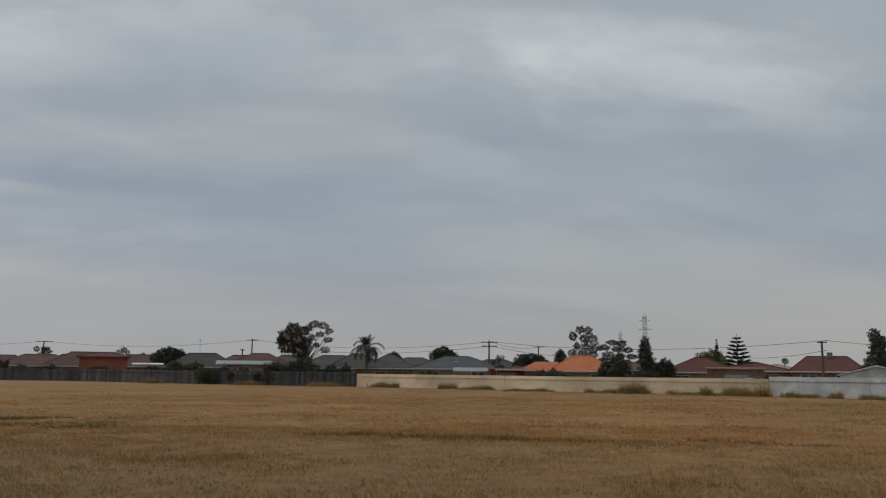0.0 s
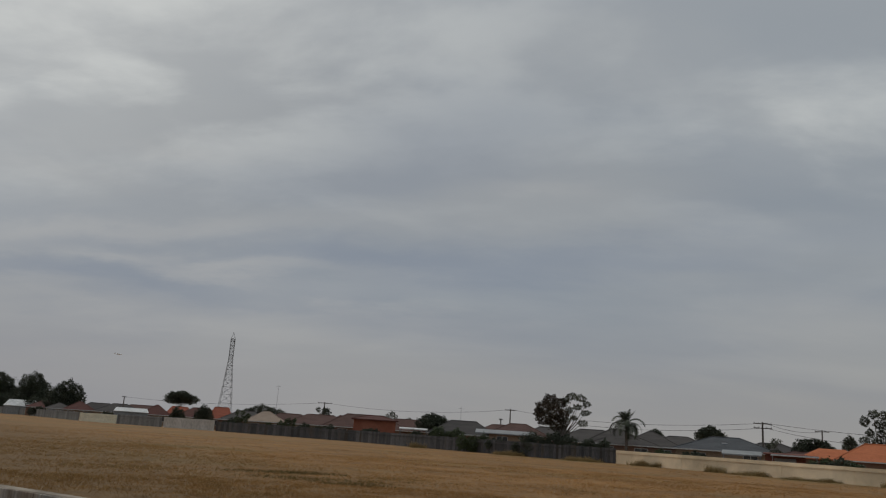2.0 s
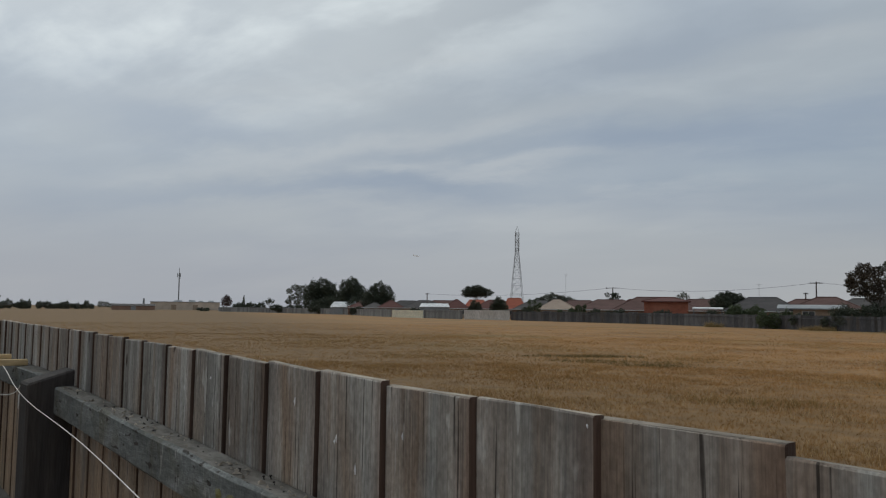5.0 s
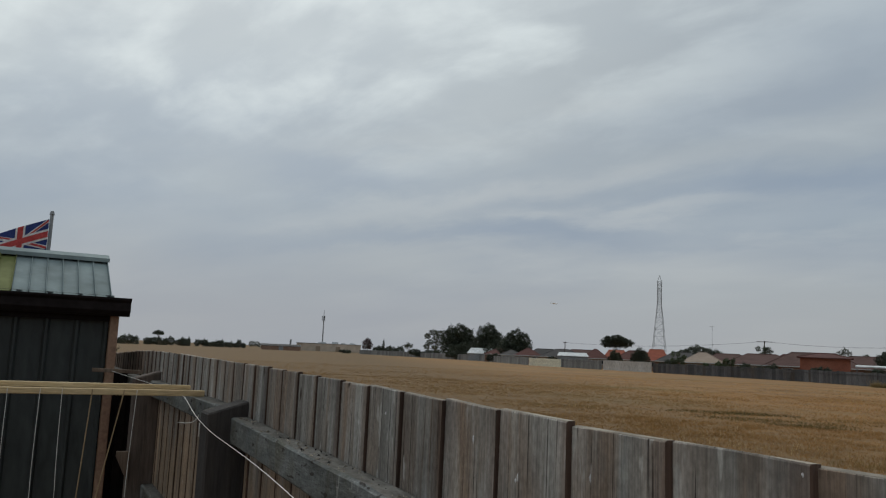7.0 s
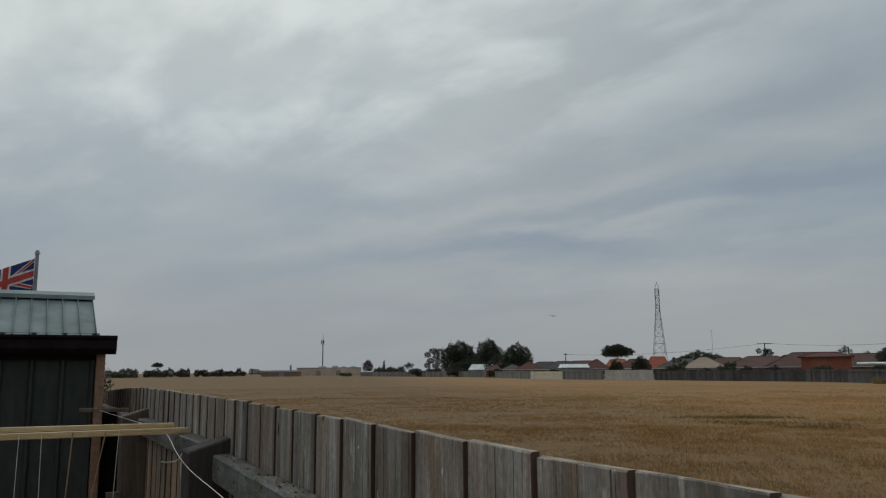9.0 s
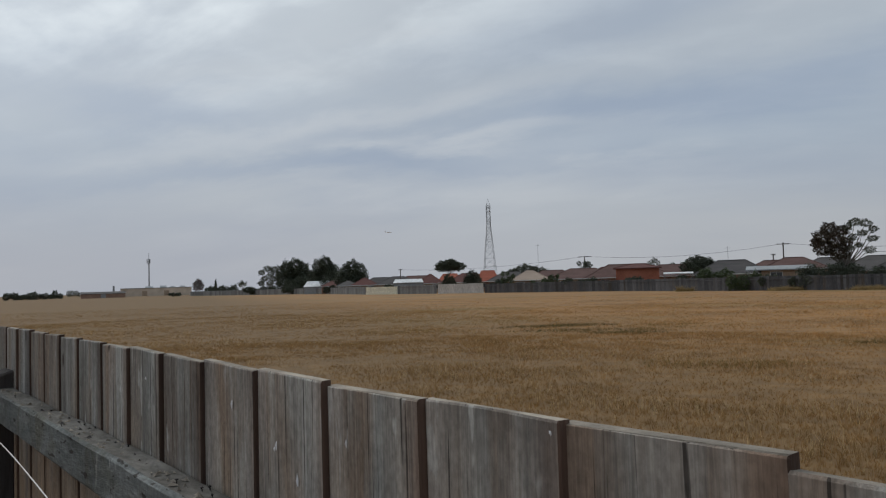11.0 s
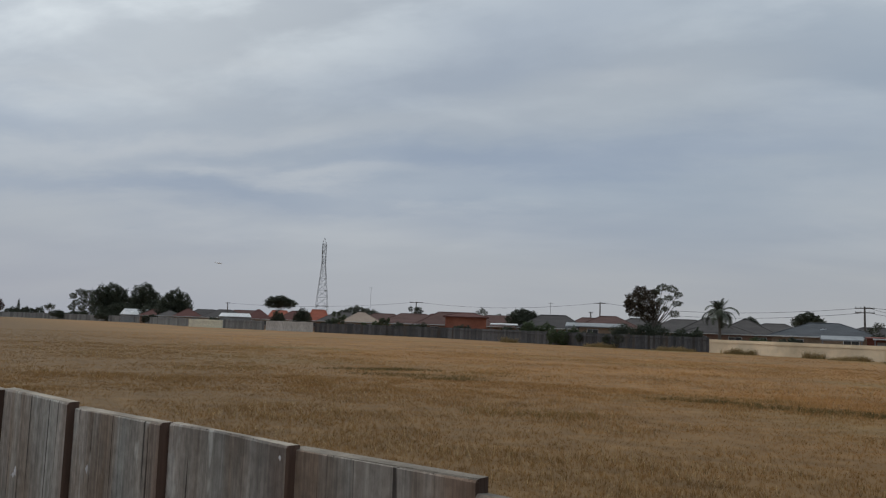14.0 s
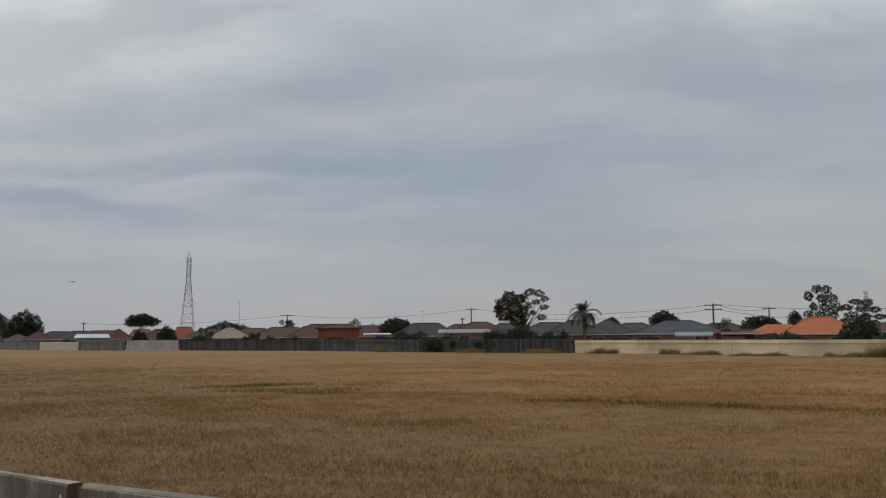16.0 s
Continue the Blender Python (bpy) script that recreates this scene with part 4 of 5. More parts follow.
house(33.45, 218.5, 6.50, 5.09, "roof_maroon", "tan_brick", "brick house with maroon tiled roof", dep=7)
house(32.00, 225.2, 6.90, 5.11, "roof_red", "brown_brick", "brick house with red tiled roof", dep=7, ridge=4.0)
house(29.26, 211.5, 5.60, 5.52, "roof_red", "brown_brick", "brick house with red tiled roof", dep=7, ridge=3.4)
house(35.77, 231.3, 12.50, 4.84, "roof_dark", "tan_brick", "brick house with dark tiled roof")
house(38.19, 241.3, 7.68, 4.84, "roof_maroon", "tan_brick", "brick house with faded maroon roof", dep=7)
house(39.38, 250.1, 6.52, 4.17, "roof_grey", "pale_wall", "low pale house with grey roof", dep=6)
gable_shed(35.03, 202.0, 7.4, 3.77, 2.95, "white-roofed garage by the boundary fence", wall="sheet_grey", dep=5, name="garage", cut=0.88)
gable_shed(41.33, 283.4, 11.88, 4.59, 2.7, "white-roofed gabled shed by the boundary fence", wall="sheet_grey", dep=6, cut=0.78)
yaw, d, w, top = -32.96, 90.4, 6.73, 3.19
gable_shed(yaw, d, 5, top, top - 0.95, "grey gabled shed with white roof edges behind the metal fence", dep=w, turn=90)
yaw, d, w, top = -25.41, 92.8, 2.98, 1.82
gable_shed(yaw, d, 4, top, top - 0.4, "small grey gabled shed with white roof edges behind the wall", dep=w, turn=90, wall="brown_brick")
yaw, d, w, top = -9.04, 105.5, 4.46, 2.71
gable_shed(yaw, d, w, top, top - 0.08, "low dark red brick shed behind the cream wall", "dark_brick", "dark_brick", 3)
lean_to(-9.6, 104, 5.2, 2.62, "brown flat-roofed lean-to behind the cream wall", "roof_maroon", 3, 0.1)
yaw, d, w, top = -24.55, 94.4, 5.96, 2.92
gable_shed(yaw, d, w, top, top - 0.1, "low tan-brown shed behind the cream wall", "tan_dark", "tan_dark", 3)

# a skylight in the slate roof
part("skylight", box(-0.55, 0.25, -2.3, -1.5, 3.52, 3.62, 0.02), M["sky_light"], blue_house, "pale square skylight")

# a cooler box and a dish on the roofs
yaw, d, w, top = -30.33, 106.5, 0.61, 4.96
cooler = thing("roof_cooler", "grey box cooler standing on a dark red tiled roof", "air conditioner", pose(*spot(yaw, d + 4), 0, 0, 0, yaw))
part("casing", box(-w * 0.55, w * 0.55, -0.4, 0.4, top - 0.75, top, 0.04), M["grey_metal"], cooler)
part("duct", box(-0.25, 0.25, -0.25, 0.25, 3.2, top - 0.76), M["grey_metal"], cooler)
for k in range(4):
    part("louvre", box(-w * 0.45, w * 0.45, -0.425, -0.402, top - 0.66 + k * 0.15, top - 0.58 + k * 0.15), M["galvanised"], cooler)
yaw, d, w, top = -27.61, 113.2, 0.95, 4.2
dish = thing("satellite_dish", "pale grey satellite dish standing above a low roof", "satellite dish", pose(*spot(yaw, d), 0, 0, 0, yaw))
bm = bmesh.new()
rings = [[bm.verts.new((r_ * math.cos(i * math.tau / 20), -0.32 * (r_ / (w / 2)) ** 2 - th_, r_ * math.sin(i * math.tau / 20))) for i in range(20)] for th_, rs in ((0.0, (0.1, 0.5, 1.0)), (-0.03, (1.0, 0.5, 0.1))) for r_ in [q * w / 2 for q in rs]]
for r0, r1 in zip(rings, rings[1:]):
    for i in range(20):
        bm.faces.new((r0[i], r0[(i + 1) % 20], r1[(i + 1) % 20], r1[i]))
bm.faces.new(rings[0][::-1])
bm.faces.new(rings[-1])
bmesh.ops.recalc_face_normals(bm, faces=bm.faces)
bowl = part("bowl", bm, M["sheet_grey"], dish)
bowl.matrix_basis = pose(0, 0, top - w / 2, -28, 0, 25)
part("feed_arm", tubes([((0, -0.02, -w * 0.4), (0, -0.7, 0), 0.02, 0.02)], 5), M["grey_metal"], bowl)
part("mast", tubes([((0, 0.05, 0), (0, 0.05, top - w / 2), 0.05, 0.05)], 6), M["grey_metal"], dish)

# far industrial building with flat roofs
x, y = spot(52.5, 528)
factory = thing("warehouse", "long low cream warehouse far across the field", "building", pose(x, y, 0, 0, 0, 52.5))
part("wall", box(-21, 21, 0, 26, 0, 4.9), M["distant_wall"], factory)
part("roof", box(-21.3, 21.3, -0.4, 26.3, 4.92, 5.15), M["grey_metal"], factory)
for x0, w0, h0 in ((-7, 5, 0.9), (2, 4, 1.2), (8, 3, 0.7), (14, 3.4, 0.9)):
    part("roof_unit", box(x0, x0 + w0, 6, 9, 5.16, 5.16 + h0), M["white_paint"], factory)
for x0 in (-8.5, 4.5):
    part("door", box(x0, x0 + 3, -0.06, -0.005, 0, 3.2), M["tan_brick"], factory)
gable_shed(55.84, 440, 21.0, 3.3, 2.3, "long low dark-roofed shed far across the field", "roof_dark", "brown_brick", 9, name="farm_shed")
part("chimney", tubes([((*spot(55.2, 545), 0), (*spot(55.2, 545), 7.0), 0.7, 0.6)], 10), M["grey_metal"])
tagged(bpy.data.objects["chimney"], "short grey chimney stack far away", "chimney")


# ---- poles, masts and pylons ----
def power_pole(yaw, d, w, top, label, arms=(0.25,), arm=2.2, turn=10, drop=0.0):
    x, y = spot(yaw, d)
    root = thing("power_pole", label, "power pole", pose(x, y, 0, 0, 0, yaw + turn), group="power poles")
    part("shaft", tubes([((0, 0, 0), (0, 0, top), 0.17, 0.11)], 8), M["pole_wood"], root)
    for a in arms:
        bar = part("crossarm", box(-arm / 2, arm / 2, -0.19, -0.08, top - a - 0.06, top - a + 0.06), M["pole_wood"], root)
        for k in (-0.46, -0.22, 0.22, 0.46):
            part("insulator", tubes([((k * arm, -0.13, top - a + 0.06), (k * arm, -0.13, top - a + 0.22), 0.05, 0.03)], 6), M["grey_metal"], bar)
    return root


power_pole(22.29, 186.3, 4.77, 7.81, "wooden power pole with crossarm among the houses", (0.2,), 3.2)
power_pole(9.11, 163.2, 2.00, 8.26, "wooden power pole with crossarm among the houses", (0.3,), 2.2)
power_pole(9.75, 156.1, 0.41, 6.02, "short wooden service pole beside a house", (0.2,), 0.8)
power_pole(-7.73, 121.4, 2.15, 6.86, "tall wooden power pole with two crossarms", (0.25, 0.85), 2.4)
power_pole(-11.26, 158.0, 1.99, 7.31, "wooden power pole with crossarm among the houses", (0.25,), 2.3)
power_pole(-29.91, 102.0, 0.89, 6.08, "stout wooden power pole with short crossarm", (0.2,), 1.0)
power_pole(35.59, 224.3, 0.47, 6.87, "wooden power pole with crossarm among the houses", (0.3,), 1.2)


def wire(a, za, b, zb, sag, label="thin black overhead power cable", r=0.022):
    cu = bpy.data.curves.new("power_cable", "CURVE")
    cu.dimensions, cu.bevel_depth, cu.bevel_resolution = "3D", r, 0
    sp = cu.splines.new("POLY")
    sp.points.add(20)
    p, q = Vector((*spot(*a), za)), Vector((*spot(*b), zb))
    for i in range(21):
        f = i / 20
        v = p.lerp(q, f)
        sp.points[i].co = (v.x, v.y, v.z - sag * 4 * f * (1 - f), 1)
    ob = new("power_cable", cu)
    cu.materials.append(M["gutter"])
    return tagged(ob, label, "power cable", group="power cables")


P_ = {"A": (22.2, 186), "B": (9.0, 163), "C": (-7.9, 121), "D": (-11.5, 157), "E": (-30.2, 102)}
H_ = {"A": 7.7, "B": 8.1, "C": 6.7, "D": 7.2, "E": 6.1}
for a, b, sag in (("A", "B", 1.2), ("B", "C", 1.3), ("C", "D", 0.7), ("C", "E", 1.1)):
    wire(P_[a], H_[a], P_[b], H_[b], sag)
wire(P_["C"], 6.05, (-14.5, 130), 4.6, 0.4)
wire(P_["C"], 6.05, (4, 140), 5.4, 0.6)
wire(P_["E"], 6.1, (-44, 100), 5.2, 0.6)
wire(P_["E"], 5.0, (-24, 120), 4.6, 0.5)
wire(P_["A"], 7.7, (35.6, 224), 6.6, 1.0)


def lattice_tower(yaw, d, top, base_w, waist_w, waist_z, turn, label, r=0.14, arms=()):
    x, y = spot(yaw, d)
    root = thing("pylon", label, "pylon", pose(x, y, 0, 0, 0, yaw + turn), group="pylons")

    def half(z):
        if z < waist_z:
            return (base_w + (waist_w - base_w) * z / waist_z) / 2
        return waist_w / 2 if z < top * 0.925 else max(0.05, waist_w / 2 * (top - z) / (top * 0.075))

    zs = [0]
    while zs[-1] < top * 0.9:
        zs.append(zs[-1] + max(2 * half(zs[-1]) * 0.75, 1.9))
    zs[-1] = top * 0.925
    corner = lambda i, z: ((-1, 1, 1, -1)[i % 4] * half(z), (-1, -1, 1, 1)[i % 4] * half(z), z)
    for i in range(4):
        part("leg", tubes([(corner(i, a), corner(i, b), r, r) for a, b in zip(zs, zs[1:])] + [(corner(i, top * 0.925), (0, 0, top), r * 0.8, r * 0.6)], 4), M["galvanised"], root)
        seg = []
        for a, b in zip(zs, zs[1:]):
            seg += [(corner(i, a), corner(i + 1, b), r * 0.55, r * 0.55), (corner(i + 1, a), corner(i, b), r * 0.55, r * 0.55), (corner(i, b), corner(i + 1, b), r * 0.6, r * 0.6)]
        part("bracing", tubes(seg, 4), M["galvanised"], root)
    for z, hw in arms:
        part("crossarm", tubes([((-hw, 0, z), (hw, 0, z), r, r), ((-hw, 0, z), (0, 0, z + 1.6), r * 0.7, r * 0.7), ((hw, 0, z), (0, 0, z + 1.6), r * 0.7, r * 0.7)], 4), M["galvanised"], root)
    return root


lattice_tower(29.1, 475, 52.8, 8.6, 2.2, 37.0, 8, "tall lattice steel pylon rising over the rooftops", 0.09, ((38.2, 1.3), (43.2, 1.3), (47.4, 1.3)))
lattice_tower(-18.7, 934, 71, 13, 4.4, 42, 0, "distant lattice pylon with three pairs of crossarms", 0.15, ((61, 6.2), (51, 7.5), (42, 6)))
lattice_tower(-17.0, 1175, 62, 11, 4, 40, 0, "very distant lattice pylon", 0.16, ((56, 3), (50, 4)))

x, y = spot(52.97, 644)
mast = thing("phone_mast", "slim grey phone mast with antenna cluster far off", "mast", pose(x, y, 0))
part("shaft", tubes([((0, 0, 0), (0, 0, 28), 0.55, 0.4), ((0, 0, 28), (0, 0, 32.2), 0.22, 0.15)], 8), M["grey_metal"], mast)
for i in range(3):
    a = i * math.tau / 3
    part("antenna", tubes([((1.25 * math.cos(a), 1.25 * math.sin(a), 24.6), (1.25 * math.cos(a), 1.25 * math.sin(a), 27.6), 0.3, 0.3), ((0, 0, 26), (1.2 * math.cos(a), 1.2 * math.sin(a), 26), 0.12, 0.12)], 6), M["galvanised"], mast)
part("platform", tubes([((0, 0, 23.9), (0, 0, 24.2), 1.3, 1.3)], 10), M["grey_metal"], mast)
for yaw, d, top in ((25.6, 210, 12.0), (12.6, 170, 8.2), (31.2, 240, 7.0)):
    x, y = spot(yaw, d)
    antenna = thing("aerial_mast", "thin guyed radio aerial mast above a roof", "aerial", pose(x, y, 0), group="aerials")
    part("shaft", tubes([((0, 0, 0), (0, 0, top), 0.05, 0.03)], 5), M["grey_metal"], antenna)
    part("boom", tubes([((-0.6, 0, top - 0.3), (0.6, 0, top - 0.3), 0.025, 0.025), ((-0.4, -0.3, top - 0.3), (-0.4, 0.3, top - 0.3), 0.02, 0.02), ((0.2, -0.4, top - 0.3), (0.2, 0.4, top - 0.3), 0.02, 0.02)], 4), M["grey_metal"], antenna)


# ---- plants ----
def leaves(rg, lobes, size, density=1.0):
    """Leaf clumps scattered in and over ellipsoid lobes (x, y, z, rx, ry, rz): vertices and faces."""
    verts, faces = [], []
    for cx, cy, cz, rx, ry, rz in lobes:
        n = int(density * 12.0 * (rx * ry + ry * rz + rx * rz) / (size * size))
        dirs = rg.normal(size=(n, 3))
        dirs /= np.linalg.norm(dirs, axis=1, keepdims=True)
        rad = rg.uniform(0.35, 1.0, n) ** 0.45 * (1 + 0.07 * rg.normal(size=n))
        bump_ = 1 + 0.22 * np.sin(dirs[:, 0] * 5 + cx) * np.sin(dirs[:, 2] * 6 + cz) + 0.1 * np.sin(dirs[:, 1] * 9)
        pts = np.array((cx, cy, cz)) + dirs * np.array((rx, ry, rz)) * (rad * bump_)[:, None]
        t1 = rg.normal(size=(n, 3))
        t1 /= np.linalg.norm(t1, axis=1, keepdims=True)
        t2 = np.cross(t1, rg.normal(size=(n, 3)))
        t2 /= np.linalg.norm(t2, axis=1, keepdims=True)
        sz = size * rg.uniform(0.5, 1.2, (n, 1))
        quad = np.stack([pts - t1 * sz * 0.6, pts - t2 * sz * 0.3 + t1 * sz * 0.05, pts + t1 * sz * 0.6, pts + t2 * sz * 0.3], 1).reshape(-1, 3)
        base = len(verts)
        verts.extend(map(tuple, quad))
        faces.extend([(base + 4 * i, base + 4 * i + 1, base + 4 * i + 2, base + 4 * i + 3) for i in range(n)])
    return verts, faces


def grow(root, rg, lobes, base_r, fork, bark):
    """A trunk that forks at a height and sends a limb to each lobe."""
    seg = [((0, 0, 0), (0.04 * fork, 0, fork * 0.55), base_r, base_r * 0.85), ((0.04 * fork, 0, fork * 0.55), (0, 0, fork), base_r * 0.85, base_r * 0.7)]
    part("trunk", tubes(seg, 7), M[bark], root)
    for lb in lobes:
        tip = Vector((lb[0], lb[1], lb[2] + lb[5] * 0.3))
        mid = Vector((0, 0, fork)).lerp(tip, 0.5) + Vector((rg.normal() * 0.25, rg.normal() * 0.25, -0.1 * abs(tip.x)))
        part("limb", tubes([((0, 0, fork), mid, base_r * 0.5, base_r * 0.32), (mid, tip, base_r * 0.32, base_r * 0.1)], 5), M[bark], root)


def tree(yaw, d, w, top, shape, leaf, label, seed, size=0.42, density=1.0, base=None, bark="bark", name="tree", category="tree"):
    x, y = spot(yaw, d)
    root = thing(name, label, category, pose(x, y, 0, 0, 0, yaw))
    rg = np.random.default_rng(seed)
    base = 0.42 * top if base is None else base
    h = top - base
    if shape == "round":
        lobes = [(0, 0, base + h * 0.5, w * 0.4, w * 0.36, h * 0.42), (-w * 0.22, 0.2, base + h * 0.38, w * 0.27, w * 0.26, h * 0.36), (w * 0.24, -0.2, base + h * 0.4, w * 0.26, w * 0.26, h * 0.36), (0.03 * w, 0, base + h * 0.75, w * 0.25, w * 0.24, h * 0.25)]
    elif shape == "umbrella":
        lobes = [(k * w * 0.19, rg.normal() * 0.4, base + h * (0.55 - 0.1 * abs(k)), w * 0.17, w * 0.2, h * (0.42 - 0.06 * abs(k))) for k in (-2, -1, 0, 1, 2)]
    elif shape == "dome":
        lobes = [(k * w * 0.15, rg.normal() * 0.1 * w, base + h * (0.36 + 0.05 * rg.normal()), w * 0.2, w * 0.2, h * 0.34) for k in (-2, -1, 0, 1, 2)] + [(k * w * 0.17 + rg.normal() * 0.03 * w, 0, base + h * (0.74 - 0.12 * abs(k) + 0.03 * rg.normal()), w * 0.19, w * 0.2, h * 0.27) for k in (-1, 0, 1)]
    elif shape == "cluster":
        lobes = [(u * w, rg.normal() * 0.08 * w, base + h * v_, w * rg.uniform(0.12, 0.17), w * 0.16, h * rg.uniform(0.1, 0.15)) for u, v_ in ((-0.34, 0.68), (-0.12, 0.86), (0.12, 0.83), (0.0, 0.62), (0.26, 0.6), (-0.22, 0.4), (0.08, 0.38), (0.36, 0.36), (-0.36, 0.2), (-0.05, 0.16), (0.26, 0.15))]
    elif shape == "column":
        lobes = [(rg.normal() * 0.05 * w, 0, base + h * f, w * 0.52 * (1.04 - f) ** 0.4, w * 0.5 * (1.04 - f) ** 0.4, h * 0.15) for f in (0.1, 0.25, 0.4, 0.55, 0.7, 0.83, 0.94)]
    elif shape == "scatter":
        lobes = [(rg.uniform(-0.36, 0.36) * w, rg.uniform(-0.3, 0.3) * w, base + h * rg.uniform(0.2, 0.85), w * rg.uniform(0.12, 0.2), w * 0.16, h * rg.uniform(0.12, 0.2)) for _ in range(9)]
    elif shape == "canopy":
        lobes = [(math.sin(k * 2.4) * w * (0.12 + 0.033 * k), rg.normal() * 0.1 * w, base + h * (0.2 + 0.72 * ((k * 5) % 9) / 9), w * rg.uniform(0.15, 0.22), w * 0.18, h * rg.uniform(0.13, 0.2)) for k in range(10)]
    elif shape == "spire":
        lobes = [(rg.normal() * 0.05 * w, 0, base + h * f, w * 0.5 * (1.02 - f) ** 0.7, w * 0.5 * (1.02 - f) ** 0.7, h * 0.16) for f in (0.12, 0.27, 0.42, 0.57, 0.71, 0.84, 0.94)]
    elif shape == "mass":
        n = max(3, int(w / (0.5 * h)))
        lobes = [((i + 0.5) / n * w - w / 2 + rg.normal() * 0.1 * w / n, rg.normal() * 0.3, base + h * 0.4 * rg.uniform(0.6, 1.25), w / n * rg.uniform(0.55, 1.0), h * 0.5, h * rg.uniform(0.26, 0.56)) for i in range(n)]
    grow(root, rg, lobes, max(0.05, (0.012 if name == "bush" else 0.02) * top), max(0.25, base * 0.8), bark)
    v, f = leaves(rg, lobes, size * 0.68, density * 0.85)
    mesh_part("crown", v, f, M[leaf], root)
    return root


def bush(yaw, d, w, top, leaf, label, seed, size=0.3, density=1.0, base=0.1):
    return tree(yaw, d, w, top, "mass", leaf, label, seed, size, density, base, name="bush", category="bush")


# the big gum: a dense mass on one side, open limbs on the other
gx, gy = spot(5.4, 120.5)
gum = thing("gum_tree", "tall gum tree, dense on one side and open on the other", "tree", pose(gx, gy, 0, 0, 0, 5.4))
grg = np.random.default_rng(4)
dense = [(-2.9, 0, 7.1, 1.3, 1.2, 1.1), (-1.9, 0.4, 8.3, 1.15, 1.1, 0.95), (-2.6, 0, 5.6, 1.3, 1.2, 1.0), (-1.2, 0, 6.6, 1.2, 1.1, 1.2), (-0.7, 0, 5.0, 1.3, 1.2, 1.0), (-3.6, 0.3, 6.4, 0.7, 0.8, 0.7)]
open_ = [(0.3, 0, 8.4, 0.75, 0.7, 0.5), (1.3, 0, 9.0, 0.95, 0.8, 0.55), (2.6, 0, 8.8, 0.8, 0.7, 0.55), (3.4, 0.3, 8.0, 0.65, 0.6, 0.5), (2.1, 0, 7.5, 0.7, 0.6, 0.45), (3.3, 0, 6.7, 0.75, 0.6, 0.45), (0.9, 0.2, 7.0, 0.6, 0.6, 0.5), (2.9, 0, 5.2, 0.8, 0.6, 0.5), (1.6, 0, 5.9, 0.6, 0.5, 0.4), (0.5, 0.1, 5.6, 0.6, 0.5, 0.5)]
dense += [(-0.3, 0.2, 8.0, 0.9, 0.8, 0.75), (0.1, 0, 6.4, 0.8, 0.7, 0.7)]
grow(gum, grg, dense + open_, 0.2, 3.0, "bark")
v, f = leaves(grg, dense, 0.2, 1.7)
mesh_part("crown", v, f, M["leaf_bronze"], gum, "dense dark crown")
v, f = leaves(grg, open_, 0.19, 0.95)
mesh_part("crown", v, f, M["leaf_gum"], gum, "open grey-green crown")
bush(5.61, 118.4, 9.11, 4.31, "leaf_dark", "dark dense shrubs under the gum tree", 41, 0.3, 2.2)
bush(10.12, 122.5, 2.39, 2.74, "leaf_dark", "dark climbing bush hanging over the fence", 42, 0.28, 2.0)


def palm(yaw, d, w, top):
    x, y = spot(yaw, d)
    root = thing("palm_tree", "feather palm with drooping fronds above the roofs", "palm tree", pose(x, y, 0, 0, 0, yaw))
    rg = np.random.default_rng(8)
    crown_z = top - 1.9
    part("trunk", tubes([((0, 0, 0), (0.05, 0, crown_z * 0.5), 0.26, 0.2), ((0.05, 0, crown_z * 0.5), (0, 0, crown_z), 0.2, 0.23)], 8), M["bark"], root)
    for i in range(30):
        ang, up = i * 2.399, [1.4, 1.25, 0.9, 0.55, 0.2, -0.15][i % 6] + rg.normal() * 0.08
        length = (2.1 if up > 1.0 else 3.5) * rg.uniform(0.85, 1.1)
        verts, faces, p = [], [], Vector((0, 0, crown_z))
        el = up
        n = 12
        for k in range(n):
            el -= (0.16 if up < 1.0 else 0.05) * (0.6 + k / n)
            dirv = Vector((math.cos(ang) * math.cos(el), math.sin(ang) * math.cos(el), math.sin(el)))
            side = Vector((-math.sin(ang), math.cos(ang), 0))
            q = p + dirv * length / n
            ln = 0.72 * math.sin(math.pi * (0.12 + 0.83 * k / n))
            for sd in (-1, 1):
                tip = (p + q) / 2 + side * sd * ln + dirv * 0.2 - Vector((0, 0, 0.28 * ln))
                b0 = len(verts)
                verts += [tuple(p), tuple(q), tuple(tip)]
                faces.append((b0, b0 + 1, b0 + 2))
            p = q
        mesh_part("frond", verts, faces, M["leaf_dark"], root)
    return root


palm(1.06, 122.1, 4.90, 7.57)


def norfolk_pine(yaw, d, w, top):
    x, y = spot(yaw, d)
    root = thing("norfolk_pine", "dark tiered pine with level whorls of branches", "tree", pose(x, y, 0, 0, 0, yaw))
    rg = np.random.default_rng(12)
    part("trunk", tubes([((0, 0, 0), (0, 0, top), 0.16, 0.02)], 6), M["bark"], root)
    z = 1.6
    while z < top - 0.15:
        r = (w / 2) * (1 - z / top) ** 0.75 * 1.25 + 0.12
        lobes = []
        for k in range(7):
            a = k * math.tau / 7 + z * 2.1
            lobes += [(math.cos(a) * r * f, math.sin(a) * r * f, z + 0.2 * f * f * r, r * 0.16 + 0.03, r * 0.16 + 0.03, 0.09) for f in (0.3, 0.55, 0.8, 1.0)]
        v, f = leaves(rg, lobes, 0.16, 1.0)
        mesh_part("branch_whorl", v, f, M["leaf_dark"], root)
        z += 0.52
    return root


